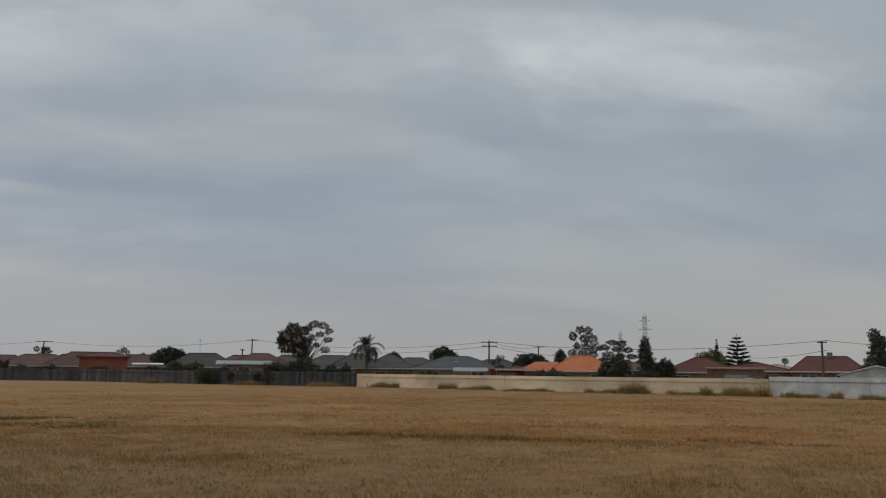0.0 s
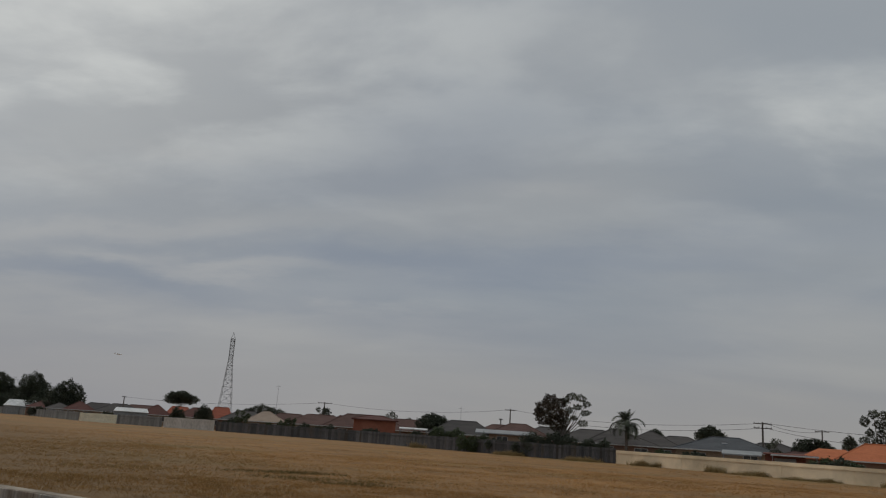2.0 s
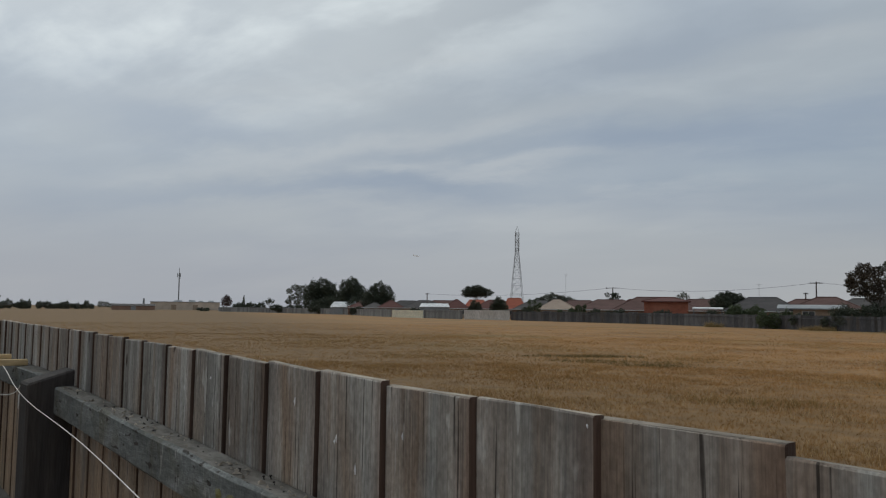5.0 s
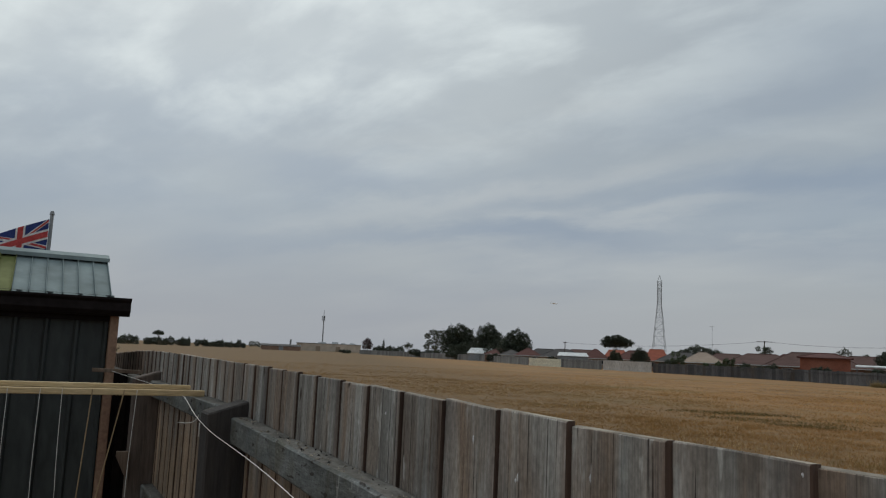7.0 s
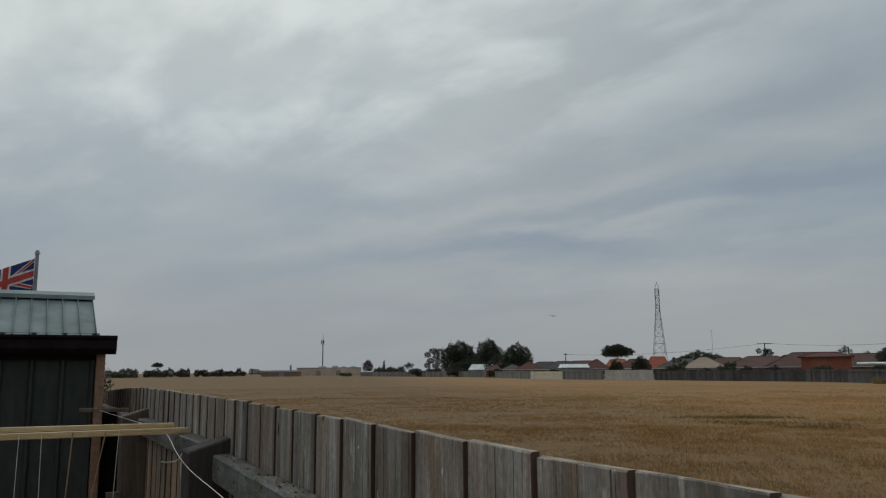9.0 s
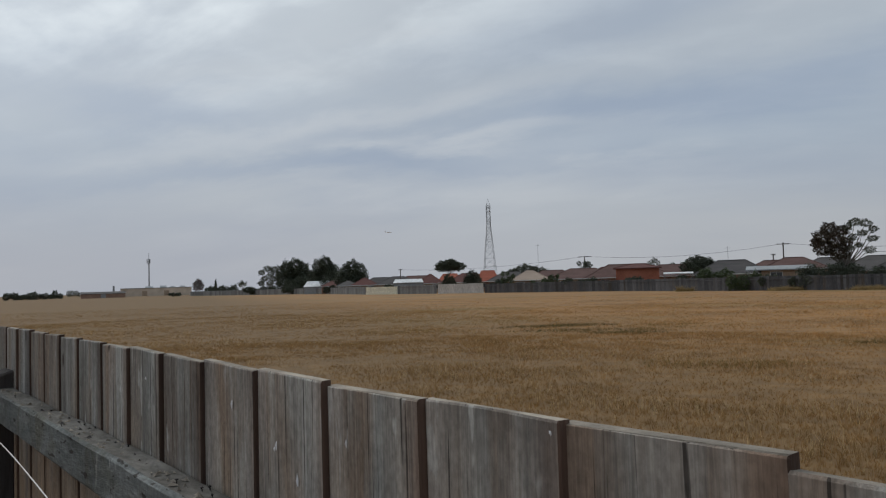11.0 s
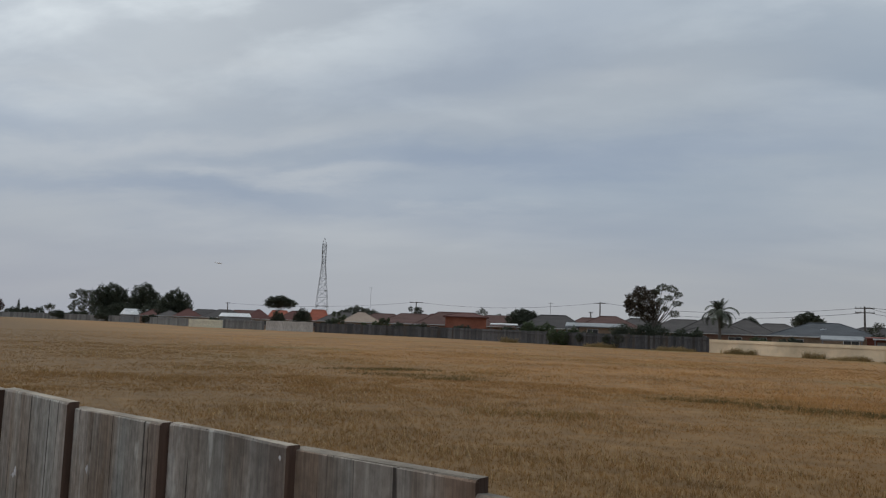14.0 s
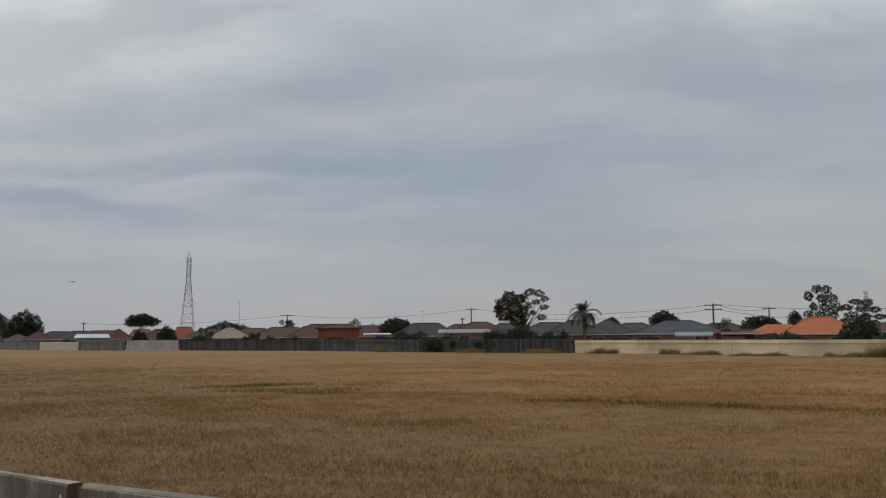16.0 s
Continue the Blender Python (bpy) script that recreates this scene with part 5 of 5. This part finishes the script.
norfolk_pine(-24.73, 112.3, 3.87, 7.44)
tree(31.97, 255.1, 10.18, 10.24, "dome", "leaf_dark", "flat-topped umbrella-shaped dark tree", 50, 0.45, 2.0, base=6.3)
tree(-4.47, 160.0, 6.03, 7.02, "dome", "leaf_dark", "flat-topped dark tree behind the roofs", 51, 0.38, 1.8, base=4.2)
tree(-10.72, 128.7, 5.87, 5.27, "dome", "leaf_dark", "rounded dark tree behind the roofs", 52, 0.36, 1.8, base=2.4)
tree(-0.92, 146.2, 3.31, 5.69, "dome", "leaf_dark", "dark tree behind the roofs", 53, 0.38, 1.6, base=3.0)
tree(-8.54, 115.6, 3.02, 4.70, "scatter", "leaf_gum", "sparse grey-green tree beside the power pole", 54, 0.3, 0.7, base=2.0)
bush(-11.81, 99.8, 5.57, 2.79, "leaf_green", "green shrubs above the cream wall", 55, 0.28, 2.0, 0.3)
tree(-12.81, 156.2, 2.72, 6.72, "dome", "leaf_gum", "grey-green gum sapling behind the roofs", 56, 0.4, 1.4, base=3.6)
tree(-14.48, 137.3, 5.41, 10.23, "cluster", "leaf_gum", "tall open gum tree behind the orange roof", 57, 0.36, 1.3, base=4.2)
tree(-16.77, 136.3, 6.48, 7.78, "cluster", "leaf_gum", "spreading gum tree behind the orange roof", 58, 0.36, 1.3, base=3.2)
tree(-18.71, 103.0, 2.68, 6.22, "column", "leaf_dark", "dark narrow conifer behind the wall", 59, 0.28, 1.8, base=0.8)
tree(-19.89, 102.5, 2.97, 4.03, "dome", "leaf_dark", "dark rounded bushy tree", 60, 0.28, 1.8, base=0.8)
tree(-16.47, 96.8, 4.34, 4.04, "dome", "leaf_dark", "large rounded green shrub beside the orange-roofed house", 61, 0.26, 2.0, base=0.4)
tree(-23.02, 117.9, 5.42, 5.66, "dome", "leaf_yellow", "yellow-green leafy tree behind the maroon roof", 62, 0.32, 1.8, base=1.5)
tree(-23.38, 115.4, 1.47, 6.44, "spire", "leaf_green", "small pointed green conifer", 63, 0.3, 1.1, base=2.0)
tree(-33.08, 97.5, 3.21, 6.65, "column", "leaf_dark", "tall dark bushy tree by the metal fence", 64, 0.32, 1.8, base=1.0)
tree(17.52, 177.9, 2.47, 6.88, "umbrella", "leaf_gum", "small layered tree on the skyline", 65, 0.4, 0.8, base=4.6)
tree(14.54, 162.1, 7.17, 6.44, "dome", "leaf_dark", "spreading dark tree behind the roofs", 66, 0.38, 1.8, base=3.0)
tree(16.28, 173.8, 2.63, 5.45, "round", "leaf_gum", "round grey-green tree on the skyline", 67)
bush(13.55, 133.7, 4.96, 3.84, "leaf_green", "large green shrub behind the fence", 68, 0.3, 2.0, 0.5)
tree(22.28, 182.7, 3.63, 6.66, "scatter", "leaf_dark", "dark tree beside the power pole", 69, 0.4, 1.0, base=3.5)
tree(32.10, 187.0, 3.73, 4.61, "dome", "leaf_dark", "dark rounded shrub at the boundary", 70, 0.38, 1.8, base=0.5)
tree(30.39, 188.2, 4.57, 5.41, "dome", "leaf_dark", "dark rounded tree at the boundary", 71, 0.38, 1.8, base=0.8)
tree(27.81, 173.9, 3.36, 4.75, "scatter", "leaf_green", "loose green shrub over the fence", 72, 0.4, 1.3, base=0.8)
tree(24.55, 164.9, 2.36, 4.78, "scatter", "leaf_green", "thin green shrub behind the fence", 73, 0.35, 1.0, base=1.5)
tree(26.44, 215.7, 10.04, 7.12, "umbrella", "leaf_gum", "row of grey-green trees on the skyline", 74, 0.45, 1.8, base=3.6)
tree(44.82, 344.6, 11.49, 12.16, "cluster", "leaf_gum", "grey-green gum tree at the field's end", 75, 0.6, 1.3, base=3.0)
tree(43.14, 318.5, 14.83, 14.32, "dome", "leaf_dark", "large round green tree at the field's end", 76, 0.6, 2.0, base=1.0)
tree(40.99, 293.6, 13.14, 13.36, "dome", "leaf_dark", "tall round dark tree at the field's end", 77, 0.55, 2.0, base=1.5)
tree(39.12, 261.9, 11.71, 10.76, "dome", "leaf_dark", "dark ragged pine at the field's end", 78, 0.55, 1.9, base=0.6)
bush(44.42, 320.0, 4.20, 4.75, "leaf_dark", "dark bush before the boundary fence", 79, 0.5)
bush(42.1, 312, 19, 8.2, "leaf_dark", "dark undergrowth between the trees at the field's end", 95, 0.5, 1.6, 0.3)
bush(40.0, 285, 11, 7.2, "leaf_dark", "dark undergrowth between the trees at the field's end", 96, 0.5, 2.0, 0.3)
tree(49.76, 416.7, 5.89, 8.40, "round", "leaf_purple", "dark purplish tree at the field's far end", 80, 0.6, 1.1, base=2.0)
tree(48.62, 413.5, 2.84, 7.67, "spire", "leaf_dark", "narrow dark tree at the field's far end", 81, 0.6, 1.1, base=1.0)
bush(48.19, 383.7, 14.45, 5.87, "leaf_dark", "low hedge of dark trees at the field's far end", 82, 0.5, 2.0)
tree(46.80, 425.1, 6.25, 7.35, "scatter", "leaf_gum", "thin grey tree at the field's far end", 83, 0.6, 0.8, base=2.0)
bush(51.30, 390.7, 4.93, 2.33, "leaf_dark", "lone dark bush in the far field", 84, 0.4, 2.2)
bush(56.31, 558.8, 12.32, 2.91, "leaf_dark", "far hedge beside a low shed", 85, 0.7)
bush(66.3, 440, 15, 5.2, "leaf_dark", "far clump of dark trees", 86, 0.5, 2.0)
bush(63.6, 470, 22, 5.7, "leaf_dark", "far belt of dark trees on the horizon", 87, 0.5, 2.0)
tree(64.1, 475, 6.4, 8.2, "dome", "leaf_dark", "tall flat-topped tree on the far horizon", 88, 0.5, 1.6, base=5.6)
bush(62.3, 480, 4.8, 4.9, "leaf_dark", "far dark tree on the horizon", 89, 0.45, 2.0)
bush(60.0, 500, 30, 5.1, "leaf_dark", "far belt of dark trees on the horizon", 90, 0.5, 2.0)
bush(57.6, 900, 14, 7.0, "leaf_gum", "far clump of trees on the horizon", 91, 1.0)
def tussocks(yaw, d, w, top, seed, deep=0.7, n=None):
    """Tall dry grass and weeds in a patch against a wall."""
    tufts("tall_weeds", n or int(70 * w), 0, 0, top * 0.78, 0.022, 7, M["weed_blade"], "tall dry brown weeds against the boundary wall", seed, near=(*spot(yaw, d), w / 2, deep))


bush(-17.53, 92.8, 3.54, 0.99, "leaf_dry", "low olive-brown bush against the cream wall", 180, 0.13, 1.2)
bush(-4.69, 104.6, 3.47, 0.81, "leaf_dry", "low olive-brown bush against the cream wall", 181, 0.12, 1.2)
bush(-24.55, 89.6, 6.30, 0.65, "leaf_dry", "straggling olive-brown weeds against the cream wall", 182, 0.13, 0.9)
for i, (yaw, d, w, top) in enumerate(((-17.8, 88.3, 3.6, 1.25), (-4.9, 101, 3.4, 1.05), (-22.6, 86, 1.2, 0.95), (-24.6, 85.5, 3.6, 1.0), (-26.2, 85.3, 1.9, 1.15), (-20.4, 87, 1.7, 0.9), (-14.8, 90.3, 1.4, 0.8), (-30.5, 83.3, 1.5, 0.8), (-28.5, 84.3, 4.5, 0.5), (-33.0, 82, 4, 0.5), (-10.5, 93.5, 7.0, 0.5), (-17, 89, 7.0, 0.5), (-22.5, 86.5, 6, 0.5), (-0.9, 107, 8.0, 0.85), (-7.0, 98, 6.0, 0.55), (15.5, 129, 3.2, 1.0), (4, 111.5, 6, 0.6), (9, 117.5, 6, 0.6))):
    tussocks(yaw, d, w, top, 200 + i)

SECOND = ((24.6, 196, 13, 4.9, "roof_brown"), (20.2, 178, 14, 5.0, "roof_maroon"), (16.0, 165, 15, 4.9, "roof_brown"), (12.4, 152, 13, 4.9, "roof_dark"), (9.6, 150, 12, 4.8, "roof_brown"), (6.2, 142, 12, 4.8, "roof_grey"), (3.4, 140, 12, 4.8, "roof_grey"), (-2.4, 138, 11, 4.5, "roof_grey"), (-8.2, 132, 11, 4.2, "roof_dark"), (-11.0, 126, 9, 4.0, "roof_brown"), (-18.6, 112, 9, 3.9, "roof_brown"), (-25.6, 108, 9, 3.7, "roof_maroon"), (-34.5, 104, 10, 4.2, "roof_maroon"), (27.6, 205, 12, 4.9, "roof_grey"), (30.6, 214, 12, 5.0, "roof_maroon"), (34.4, 240, 14, 5.0, "roof_brown"), (37.0, 250, 13, 4.9, "roof_dark"), (39.8, 268, 14, 4.6, "roof_maroon"))
for i, (yaw, d, w, top, key) in enumerate(SECOND):
    house(yaw, d, w, top, key, ("tan_brick", "brown_brick")[i % 2], "low brick house with tiled roof in the back row", dep=8)
for i, (yaw, d, w, top, leaf) in enumerate(((18.9, 150, 3.2, 3.2, "leaf_dark"), (15.0, 137, 4.6, 3.0, "leaf_dark"), (11.6, 124, 4.4, 2.9, "leaf_green"), (8.0, 119, 3.4, 2.8, "leaf_dark"), (3.0, 115, 3.4, 3.2, "leaf_dark"), (-1.2, 112, 3.6, 2.7, "leaf_green"), (-3.4, 110, 3.0, 2.6, "leaf_dark"), (-11.6, 97, 3.4, 2.6, "leaf_dark"), (-18.2, 93, 3.0, 3.0, "leaf_dark"), (22.6, 160, 6.0, 2.9, "leaf_dark"), (25.4, 168, 5.0, 3.0, "leaf_green"), (28.6, 178, 3.4, 3.2, "leaf_dark"), (36.2, 206, 4.0, 2.8, "leaf_dark"), (40.4, 262, 6.0, 3.2, "leaf_dark"), (43.2, 300, 9.0, 3.8, "leaf_dark"), (45.6, 330, 12.0, 4.0, "leaf_dark"))):
    bush(yaw, d, w, top, leaf, "dark garden shrubs showing above the boundary fence", 120 + i, 0.3, 2.0, 0.5)

# a small aircraft low over the houses
x, y = spot(36.4, 1285)
plane = thing("aeroplane", "small white aeroplane flying low over the houses", "aeroplane", pose(x, y, 89, 0, 4, 36.4 + 70))
part("fuselage", tubes([((0, -5.2, 0.1), (0, -3.6, 0), 0.25, 0.75), ((0, -3.6, 0), (0, 2.0, 0), 0.75, 0.75), ((0, 2.0, 0), (0, 6.0, 0.5), 0.75, 0.15)], 10), M["aircraft_white"], plane)
for sx in (-1, 1):
    bm = box(0, 1, -1, 1, -0.08, 0.08)
    for v in bm.verts:
        tip = v.co.x > 0.5
        v.co = (sx * (0.6 + 6.4 * v.co.x), v.co.y * (0.45 if tip else 0.85) - 0.4, v.co.z - 0.3 + (0.3 if tip else 0))
    bmesh.ops.recalc_face_normals(bm, faces=bm.faces)
    part("wing", bm, M["aircraft_white"], plane)
    part("engine", tubes([((sx * 2.3, -1.9, -0.3), (sx * 2.3, 0.3, -0.3), 0.35, 0.25)], 8), M["grey_metal"], plane)
part("tail_fin", box(-0.08, 0.08, 4.6, 6.0, 0.4, 2.3), M["aircraft_white"], plane)
part("tailplane", box(-2.2, 2.2, 5.1, 6.0, 0.45, 0.57), M["aircraft_white"], plane)

bush(69.0, 13.5, 0.95, 2.8, "leaf_dark", "dark twiggy bush behind the shed and fence", 150, 0.07, 0.7, 0.7)

# ---- the shed beside the fence ----
shed = thing("garden_shed", "small dark green sheet-metal shed with pale blue-grey roof", "shed", FENCE)
W0, O0, O1, ZE, RUN, RISE = 4.9, 0.185, 3.1, 2.467, 0.6, 0.28
DEPTH = 2 * RUN + 0.02


def ribbed(n_ribs, width, length, rib, pitch_h, lip=0.08):
    """A ribbed sheet: profile across its width, drawn along its length, with thickness."""
    bm = bmesh.new()
    prof = []
    step = width / n_ribs
    for i in range(n_ribs):
        x0 = i * step
        prof += [(x0, rib), (x0 + lip * step, rib), (x0 + 2 * lip * step, 0), (x0 + (1 - lip) * step, 0)]
    prof.append((width, rib))
    rows = [[bm.verts.new((x_, y_, z_ + dz)) for x_, z_ in prof] for y_, dz in ((0, 0), (length, pitch_h))]
    low = [[bm.verts.new((x_, y_, z_ + dz - 0.006)) for x_, z_ in prof] for y_, dz in ((0, 0), (length, pitch_h))]
    for i in range(len(prof) - 1):
        bm.faces.new((rows[0][i], rows[0][i + 1], rows[1][i + 1], rows[1][i]))
        bm.faces.new((low[0][i], low[1][i], low[1][i + 1], low[0][i + 1]))
        bm.faces.new((rows[0][i], low[0][i], low[0][i + 1], rows[0][i + 1]))
    return bm


# walls: ribbed sheets, upright
def wall_sheet(o0, o1, s_, flip=False):
    n = max(2, round((o1 - o0) / 0.15))
    bm = ribbed(n, o1 - o0, ZE + 0.02, 0.022, 0)
    for v in bm.verts:
        x_, y_, z_ = v.co
        v.co = (s_ - z_ if not flip else s_ + z_, o0 + x_, y_)
    bmesh.ops.recalc_face_normals(bm, faces=bm.faces)
    return part("wall", bm, M["shed_wall"], shed)


wall_sheet(O0 + 0.02, O1, W0)
wall_sheet(O0 + 0.02, O1, W0 + DEPTH, True)
part("wall", box(W0 + 0.01, W0 + DEPTH - 0.01, O0, O0 + 0.03, 0, ZE), M["shed_wall"], shed)
part("wall", box(W0 + 0.01, W0 + DEPTH - 0.01, O1 - 0.03, O1, 0, ZE), M["shed_wall"], shed)
part("corner_trim", box(W0 - 0.05, W0 + 0.03, O0 - 0.035, O0 + 0.012, 0, ZE - 0.03, 0.004), M["corner_trim"], shed, "brown timber corner trim")
# added near-black panel and strip: the deep shade of the gap, built as solids
board = thing("gap_shade", "near-black panel standing in for the shade between shed and fence", "board", FENCE)
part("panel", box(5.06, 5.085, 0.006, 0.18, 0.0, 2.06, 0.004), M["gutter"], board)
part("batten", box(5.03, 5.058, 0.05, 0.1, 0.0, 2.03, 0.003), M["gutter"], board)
# roof sheets
for i, (o0, o1, key) in enumerate(((0.2, 0.705, "shed_roof"), (0.707, 1.3, "shed_roof_old"), (1.302, O1 + 0.05, "shed_roof"))):
    for side in (0, 1):
        bm = ribbed(max(2, round((o1 - o0) / 0.086)), o1 - o0, RUN, 0.022, RISE, 0.03)
        for v in bm.verts:
            x_, y_, z_ = v.co
            s_ = W0 - 0.04 + y_ if side == 0 else W0 - 0.04 + 2 * RUN + 0.03 - y_
            v.co = (s_, o0 + x_, ZE + z_)
        bmesh.ops.recalc_face_normals(bm, faces=bm.faces)
        part("roof_sheet", bm, M[key], shed, "mossy yellow-green roof sheet" if key.endswith("old") else "")
bm = bmesh.new()
mid = W0 - 0.04 + RUN
for x0, x1, z0, z1 in ((mid - 0.1, mid, ZE + RISE + 0.0, ZE + RISE + 0.024), (mid, mid + 0.1, ZE + RISE + 0.0, ZE + RISE + 0.024)):
    fs = add_box(bm, x0, x1, 0.19, O1 + 0.06, z0, z1)
for v in bm.verts:
    if abs(v.co.x - mid) > 0.08:
        v.co.z -= 0.03
part("ridge_capping", bm, M["shed_roof"], shed)
part("barge", box(W0 - 0.03, W0 + DEPTH, 0.185, 0.197, ZE - 0.02, ZE + 0.02), M["shed_roof"], shed)
# gutter and fascia
bm = bmesh.new()
prof = [(0.0, 0.0), (-0.075, 0.0), (-0.1, 0.03), (-0.1, 0.075), (-0.115, 0.09), (-0.115, 0.102), (-0.09, 0.102), (-0.085, 0.035), (-0.07, 0.012), (0.0, 0.012)]
rings = [[bm.verts.new((W0 - 0.02 + a, o_, ZE - 0.098 + b)) for a, b in prof] for o_ in (0.1, O1 + 0.1)]
for i in range(len(prof)):
    j = (i + 1) % len(prof)
    bm.faces.new((rings[0][i], rings[0][j], rings[1][j], rings[1][i]))
bm.faces.new(rings[0][::-1])
bm.faces.new(rings[1])
bmesh.ops.recalc_face_normals(bm, faces=bm.faces)
part("gutter", bm, M["gutter"], shed, "dark brown gutter along the eave")
part("soffit", box(W0 - 0.03, W0 - 0.012, 0.2, O1 + 0.08, ZE - 0.13, ZE - 0.012), M["gutter"], shed)

# ---- flag on its pole behind the shed ----
px_, po_ = 7.2, 0.52
flag = thing("flag", "blue flag with red and white crosses on a thin pole", "flag", FENCE)
part("pole", tubes([((px_, po_, 0), (px_, po_, 3.235), 0.02, 0.014)], 8), M["grey_metal"], flag)
part("finial", tubes([((px_, po_, 3.235), (px_, po_, 3.265), 0.022, 0.012)], 8), M["grey_metal"], flag)
FH, FL = 0.5, 1.0


def cloth(a, b, off):
    """A point of the flag: a along the fly, b up the hoist, both 0 to 1."""
    o_ = po_ + 0.016 + a * FL * 0.8
    z_ = 3.198 - (1 - b) * FH * (1 - 0.1 * a) - 0.44 * a * FL * (0.75 + 0.25 * a)
    s_ = px_ + 0.05 * math.sin(a * 9 + b * 1.3) * (0.2 + a) - off
    return s_, o_, z_


def cloth_patch(name, quads, off, mat_, label=""):
    verts, faces = [], []
    for p in quads:
        n, k = 14, 4
        base = len(verts)
        for i in range(n + 1):
            for j in range(k + 1):
                u_, v_ = i / n, j / k
                a = (p[0][0] * (1 - u_) + p[1][0] * u_) * (1 - v_) + (p[3][0] * (1 - u_) + p[2][0] * u_) * v_
                b = (p[0][1] * (1 - u_) + p[1][1] * u_) * (1 - v_) + (p[3][1] * (1 - u_) + p[2][1] * u_) * v_
                verts.append(cloth(a, b, off))
        for i in range(n):
            for j in range(k):
                q = base + i * (k + 1) + j
                faces.append((q, q + k + 1, q + k + 2, q + 1))
    return mesh_part(name, verts, faces, mat_, flag, label)


def band(p, q, w):
    """A strip of the canton from p to q, cut at its ends; canton units 2 x 1 at the hoist's top half."""
    (x0, y0), (x1, y1) = p, q
    ln = math.hypot(x1 - x0, y1 - y0)
    nx, ny = -(y1 - y0) / ln * w / 2, (x1 - x0) / ln * w / 2
    pts = [(x0 + nx, y0 + ny), (x1 + nx, y1 + ny), (x1 - nx, y1 - ny), (x0 - nx, y0 - ny)]
    return [(min(max(a, 0), 2) * 0.25, 0.5 + min(max(b, 0), 1) * 0.5) for a, b in pts]


cloth_patch("cloth", [[(0, 0), (1, 0), (1, 1), (0, 1)]], 0.0, M["flag_blue"])
cloth_patch("cloth", [[(0, 0), (1, 0), (1, 1), (0, 1)]], -0.004, M["flag_blue"])
cloth_patch("white_saltire", [band((0.02, 0.02), (1.98, 0.98), 0.2), band((0.02, 0.98), (1.98, 0.02), 0.2)], 0.003, M["flag_white"])
cloth_patch("red_saltire", [band((0.02, 0.05), (1.98, 1.0), 0.07), band((0.02, 0.95), (1.98, 0.0), 0.07)], 0.005, M["flag_red"])
cloth_patch("white_cross", [band((0, 0.5), (2, 0.5), 0.34), band((1, 0), (1, 1), 0.34)], 0.007, M["flag_white"])
cloth_patch("red_cross", [band((0, 0.5), (2, 0.5), 0.2), band((1, 0), (1, 1), 0.2)], 0.009, M["flag_red"])

# ---- stakes and strings by the fence ----
def stake(name, a, b, w, h, label, mat_="pine"):
    a, b = Vector(a), Vector(b)
    ln = (b - a).length
    bm = box(0, ln, -w / 2, w / 2, -h / 2, h / 2, 0.002)
    root = part(name, bm, M[mat_])
    root.matrix_world = FENCE @ Matrix.Translation(a) @ (b - a).to_track_quat("X", "Z").to_matrix().to_4x4()
    return tagged(root, label, "stake", group="garden stakes")


stake("garden_stake", (2.985, 0.065, 2.078), (2.95, 1.6, 2.09), 0.018, 0.018, "pale pine garden stake lying across the rail")
stake("garden_stake", (2.955, 0.02, 2.06), (2.925, 1.6, 2.068), 0.02, 0.021, "pale pine garden stake lying across the rail")
stake("garden_stake", (4.5, 0.05, 2.072), (4.5, 0.29, 2.078), 0.02, 0.02, "weathered thin stake tied near the shed", "brown_wood")


def cord(name, pts, r, label, mat_="string"):
    cu = bpy.data.curves.new(name, "CURVE")
    cu.dimensions, cu.bevel_depth, cu.bevel_resolution = "3D", r, 2
    sp = cu.splines.new("NURBS")
    sp.points.add(len(pts) - 1)
    sp.use_endpoint_u, sp.order_u = True, 3
    for p, q in zip(sp.points, pts):
        p.co = (*(FENCE @ Vector(q)), 1)
    cu.materials.append(M[mat_])
    return tagged(new(name, cu), label, "string", group="garden strings")


for o0, o1, r_ in ((0.55, 0.549, 0.001), (0.485, 0.474, 0.001), (0.251, 0.262, 0.001), (0.645, 0.64, 0.001)):
    cord("garden_string", [(2.93, o0, 2.07), (2.93, (o0 + o1) / 2 + 0.004, 1.85), (2.93, o1, 1.66), (2.93, 2 * o1 - o0, 0.02)], r_, "white string hanging from the stakes")
for o0, o1 in ((0.393, 0.415), (0.292, 0.361)):
    cord("garden_string", [(2.93, o0, 2.07), (2.93, (o0 + o1) / 2, 1.86), (2.93, o1, 1.662), (2.93, o1 + (o1 - o0) * 4, 0.02)], 0.002, "tan twine hanging from the stakes", "twine")
cord("garden_string", [(4.5, 0.195, 2.075), (3.6, 0.075, 2.043), (3.0, 0.09, 2.066), (2.46, 0.126, 2.0), (1.8, 0.138, 1.986), (1.44, 0.155, 1.976), (0.6, 0.2, 1.94), (-0.5, 0.13, 1.9)], 0.0011, "white string tied along the fence to a post")
cord("garden_string", [(2.74, 0.14, 1.979), (2.74, 0.11, 1.974), (2.72, 0.085, 1.985), (2.7, 0.082, 2.006)], 0.0013, "loose loop of white string on the rail")
cord("garden_string", [(2.46, 0.124, 2.004), (2.44, 0.128, 1.985), (2.45, 0.126, 1.965)], 0.0013, "loose end of white string on the post")
